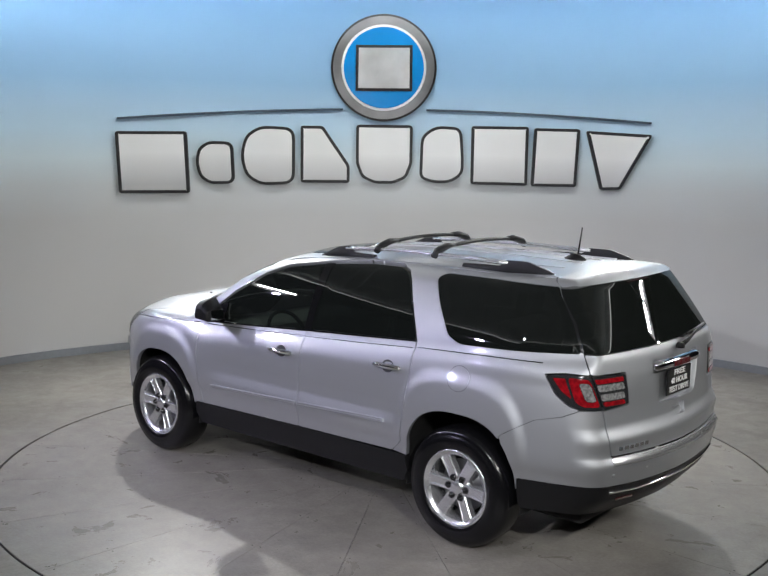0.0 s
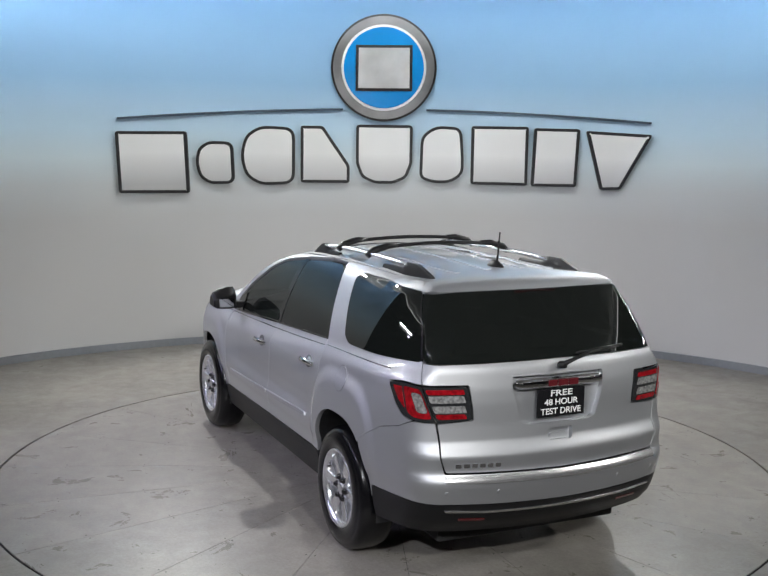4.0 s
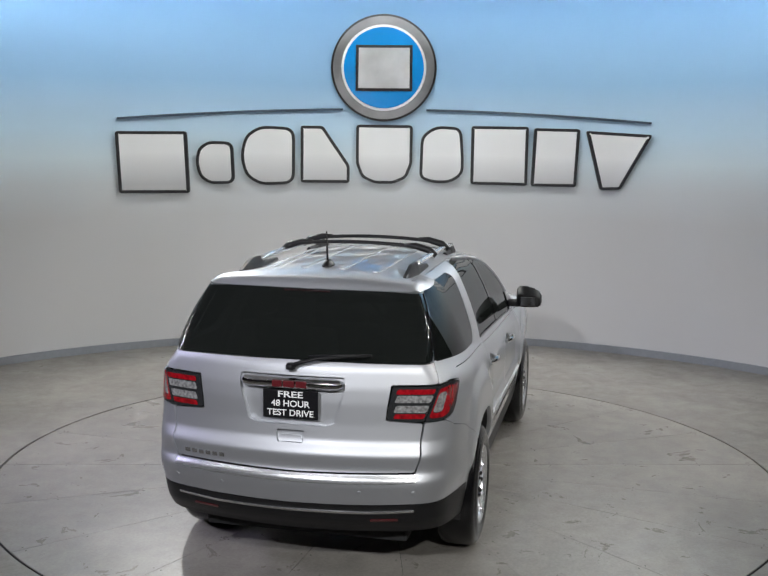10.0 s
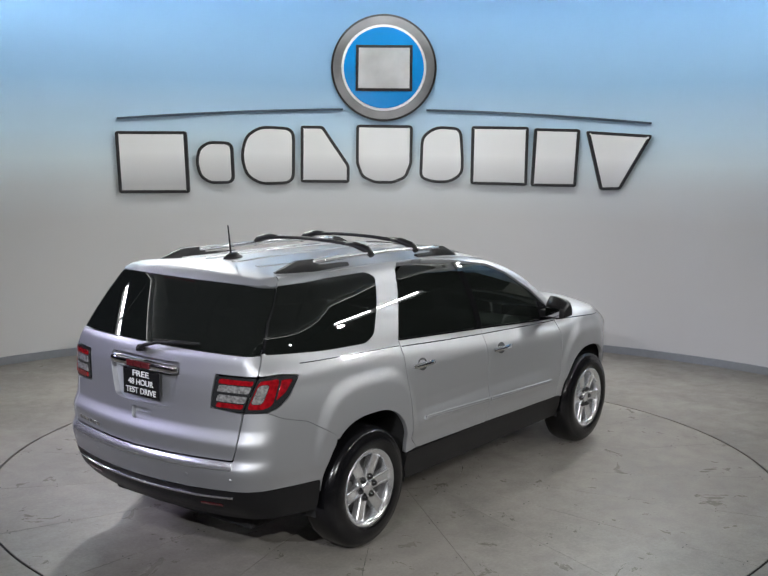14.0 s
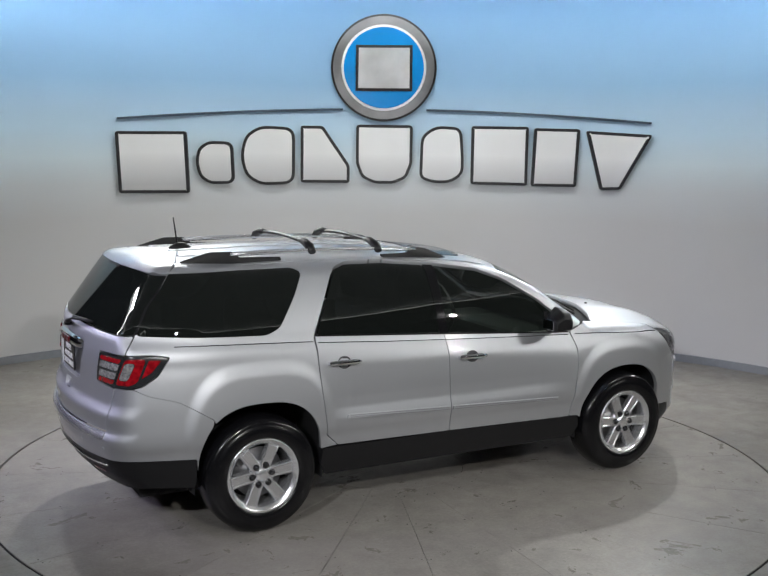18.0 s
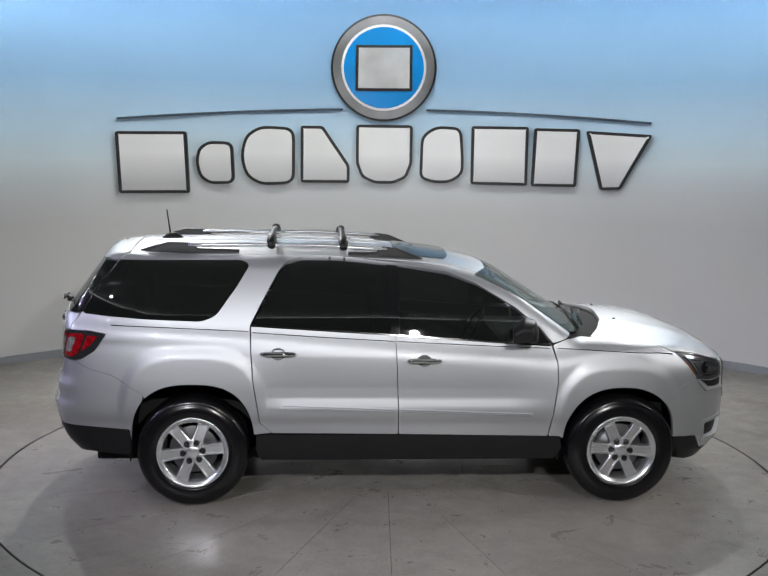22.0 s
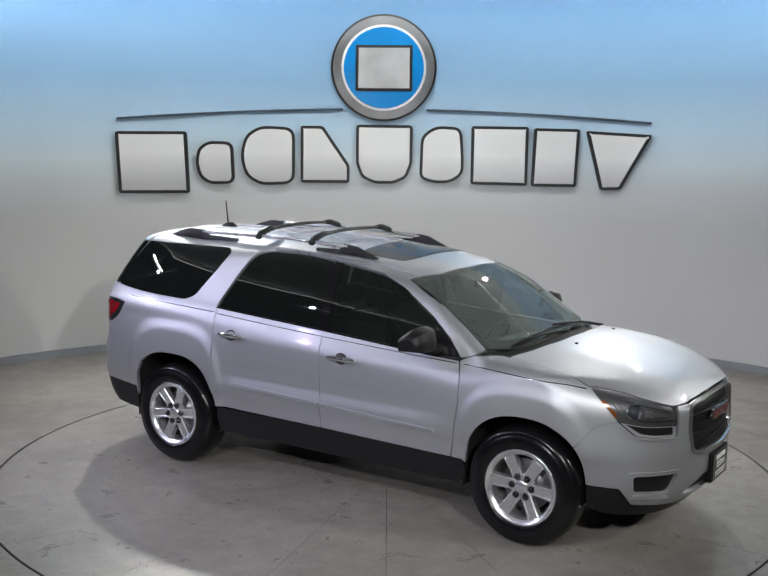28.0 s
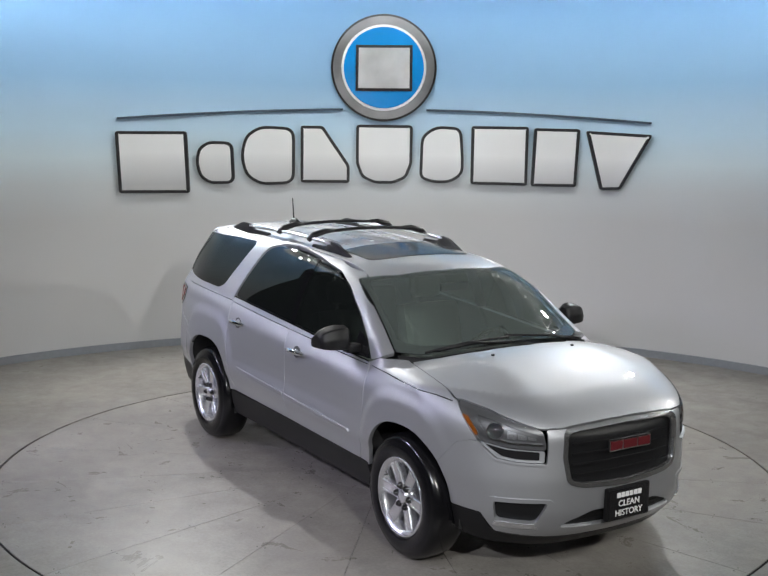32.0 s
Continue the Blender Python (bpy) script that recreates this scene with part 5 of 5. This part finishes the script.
def seat(x, y, wide=0.27):
    s = part("seat", box(bmesh.new(), x - 0.26, x + 0.26, y - wide, y + wide, 0.52, 0.70, 0.05), SEAT, suv, "grey cloth seat")
    s.location = SHIFT
    part("backrest", box(bmesh.new(), -0.07, 0.07, y - wide, y + wide, 0.0, 0.62, 0.05, Matrix.Translation((x - 0.25, 0, 0.66)) @ Matrix.Rotation(radians(-14), 4, "Y")), SEAT, s)
    part("headrest", box(bmesh.new(), -0.05, 0.05, y - 0.13, y + 0.13, 0.0, 0.18, 0.04, Matrix.Translation((x - 0.41, 0, 1.30)) @ Matrix.Rotation(radians(-10), 4, "Y")), SEAT, s)


for x, y in ((1.72, 0.38), (1.72, -0.38), (0.78, 0.38), (0.78, -0.38)):
    seat(x, y)
for y in (0.25, -0.25):
    seat(-0.02, y, 0.21)
bm = bmesh.new()
ringpts = [(0.185 * math.cos(2 * math.pi * i / 28), 0.185 * math.sin(2 * math.pi * i / 28)) for i in range(28)]
rows = []
for px_, py_ in ringpts:
    d = Vector((px_, py_, 0)).normalized()
    rows.append([bm.verts.new(Vector((px_, py_, 0)) + d * 0.016 * math.cos(k * math.pi / 3) + Vector((0, 0, 0.016 * math.sin(k * math.pi / 3)))) for k in range(6)])
for i in range(28):
    for k in range(6):
        bm.faces.new((rows[i][k], rows[(i + 1) % 28][k], rows[(i + 1) % 28][(k + 1) % 6], rows[i][(k + 1) % 6])).smooth = True
box(bm, -0.18, 0.18, -0.025, 0.025, -0.02, 0.01, 0.008)
bmesh.ops.transform(bm, matrix=Matrix.Translation(Vector((2.12, 0.38, 1.02)) + SHIFT) @ Matrix.Rotation(radians(-62), 4, "Y") @ Matrix.Rotation(radians(90), 4, "Z"), verts=bm.verts[:])
part("steering_wheel", bm, BLACK, suv)
part("rear_view_mirror", box(bmesh.new(), 2.20, 2.225, -0.12, 0.12, 1.50, 1.56, 0.012), BLACK, suv).location = SHIFT


def spoke(angle):
    """One wide spoke with raised edges, sunk flanks and a pocket where it meets the rim."""
    bm = bmesh.new()
    rows = []
    for r, half, face, dip in ((0.040, 0.024, 0.050, 0.0), (0.070, 0.035, 0.054, 0.0), (0.100, 0.034, 0.057, 0.002), (0.150, 0.035, 0.062, 0.003), (0.192, 0.037, 0.067, 0.003), (0.200, 0.038, 0.068, 0.003), (0.203, 0.039, 0.068, 0.010), (0.222, 0.044, 0.070, 0.010), (0.225, 0.045, 0.070, 0.002), (0.236, 0.049, 0.070, 0.0)):
        prof = [(-half - 0.007, face - 0.045), (-half - 0.003, face - 0.006), (-half + 0.003, face), (-half + 0.011, face), (-half + 0.014, face - dip), (half - 0.014, face - dip), (half - 0.011, face), (half - 0.003, face), (half + 0.003, face - 0.006), (half + 0.007, face - 0.045)]
        rows.append([bm.verts.new((r, y, a)) for a, y in prof])
    n = len(rows[0])
    for a, b in zip(rows, rows[1:]):
        for k in range(n):
            bm.faces.new((a[k], a[(k + 1) % n], b[(k + 1) % n], b[k]))
    bm.faces.new(rows[0])
    bm.faces.new(rows[-1])
    bmesh.ops.recalc_face_normals(bm, faces=bm.faces[:])
    bmesh.ops.transform(bm, matrix=Matrix.Rotation(radians(angle), 4, "Y"), verts=bm.verts[:])
    return bm


def wheel(x, side, turn):
    bm = lathe(bmesh.new(), [(0.165, -0.055), (0.170, -0.030), (0.165, -0.022), (0.05, -0.020), (0.05, 0.03)], 36)
    hub = part("wheel", bm, shade("brake_disc", (0.20, 0.20, 0.21), 0.4, 0.8), suv, "alloy road wheel with a black tyre") if not DISC else part("wheel", bm, DISC[0], suv, "alloy road wheel with a black tyre")
    DISC.append(hub.data.materials[0])
    hub.location = Vector((x, side * 0.882, 0.389)) + SHIFT
    hub.rotation_euler = (0, 0, 0 if side > 0 else math.pi)
    prof = [(0.220, -0.155), (0.245, -0.168), (0.30, -0.174), (0.350, -0.162), (0.380, -0.138), (0.389, -0.10), (0.390, -0.04), (0.389, 0.020), (0.382, 0.046), (0.369, 0.064), (0.352, 0.077), (0.344, 0.0765), (0.334, 0.083), (0.31, 0.090), (0.285, 0.091), (0.262, 0.086), (0.250, 0.080), (0.246, 0.066)]
    tyre = part("tyre", lathe(bmesh.new(), prof, 84, caps=False), RUBBER, hub, "black rubber tyre")
    prof = [(0.2490, 0.066), (0.2505, 0.078), (0.246, 0.083), (0.236, 0.081), (0.230, 0.074), (0.216, 0.068), (0.212, 0.060), (0.209, 0.030), (0.206, -0.03), (0.205, -0.15)]
    bm = lathe(bmesh.new(), prof, 72, caps=False)
    part("rim", bm, ALLOY, hub, "bright alloy rim")
    part("inner_barrel", lathe(bmesh.new(), [(0.204, -0.15), (0.198, -0.148), (0.05, -0.145)], 40), DARK, hub)
    for k in range(6):
        part("spoke", spoke(turn + 60 * k), ALLOY, hub)
        t = radians(turn + 60 * k)
        bm = lathe(bmesh.new(), [(0.0215, 0.040), (0.0215, 0.0585), (0.0185, 0.0590), (0.0165, 0.0560), (0.0155, 0.0560), (0.0150, 0.070), (0.010, 0.076), (0.003, 0.077)], 12)
        bmesh.ops.transform(bm, matrix=Matrix.Translation((0.069 * math.cos(t), 0, -0.069 * math.sin(t))), verts=bm.verts[:])
        part("lug_nut", bm, shade("dark_chrome", (0.06, 0.06, 0.065), 0.18, 0.9) if not NUT else NUT[0], hub, "dark chrome nut")
        NUT.append(bpy.data.materials["dark_chrome"])
    part("centre_cap", lathe(bmesh.new(), [(0.090, 0.00), (0.090, 0.040), (0.050, 0.046), (0.046, 0.062), (0.038, 0.068), (0.004, 0.069)], 36), ALLOY, hub, "plain alloy centre cap")
    bm = lathe(bmesh.new(), [(0.004, 0.0), (0.004, 0.03)], 6, at=(0.180, 0.05, 0.09))
    part("valve", bm, BLACK, hub)
    return hub


DISC, NUT = [], []
for wx in (0.0, 3.02):
    for side in (1, -1):
        wheel(wx, side, 8 if (wx == 0 and side < 0) else -4)
        bm = bmesh.new()
        rows = []
        for i in range(29):
            t = radians(-8 + 196 * i / 28)
            c, s = math.cos(t), math.sin(t)
            x, z = wx + 0.445 * math.copysign(abs(c) ** 0.8, c), 0.40 + 0.482 * math.copysign(abs(s) ** 0.8, s)
            y = float(meet(np.array([[x, 0.0, max(z, 0.42)]]), np.array([[0.0, 1.0, 0.0]]))[0][1]) - 0.012
            rows.append([bm.verts.new(Vector((x, side * k, z)) + SHIFT) for k in (0.50, y)])
        for p, q in zip(rows, rows[1:]):
            bm.faces.new((p[0], q[0], q[1], p[1])).smooth = True
        bm.faces.new([r[0] for r in rows])
        part("wheel_well", bm, DARK, suv, "black wheel arch liner")


def motions():
    rows = []
    for i in range(65):
        t = i * 0.5
        rows.append((t, Matrix.Rotation(radians(139.424 - 6.15386 * t), 4, "Z")))
    walk(suv, rows)
    walk(turntable, rows)


motions()
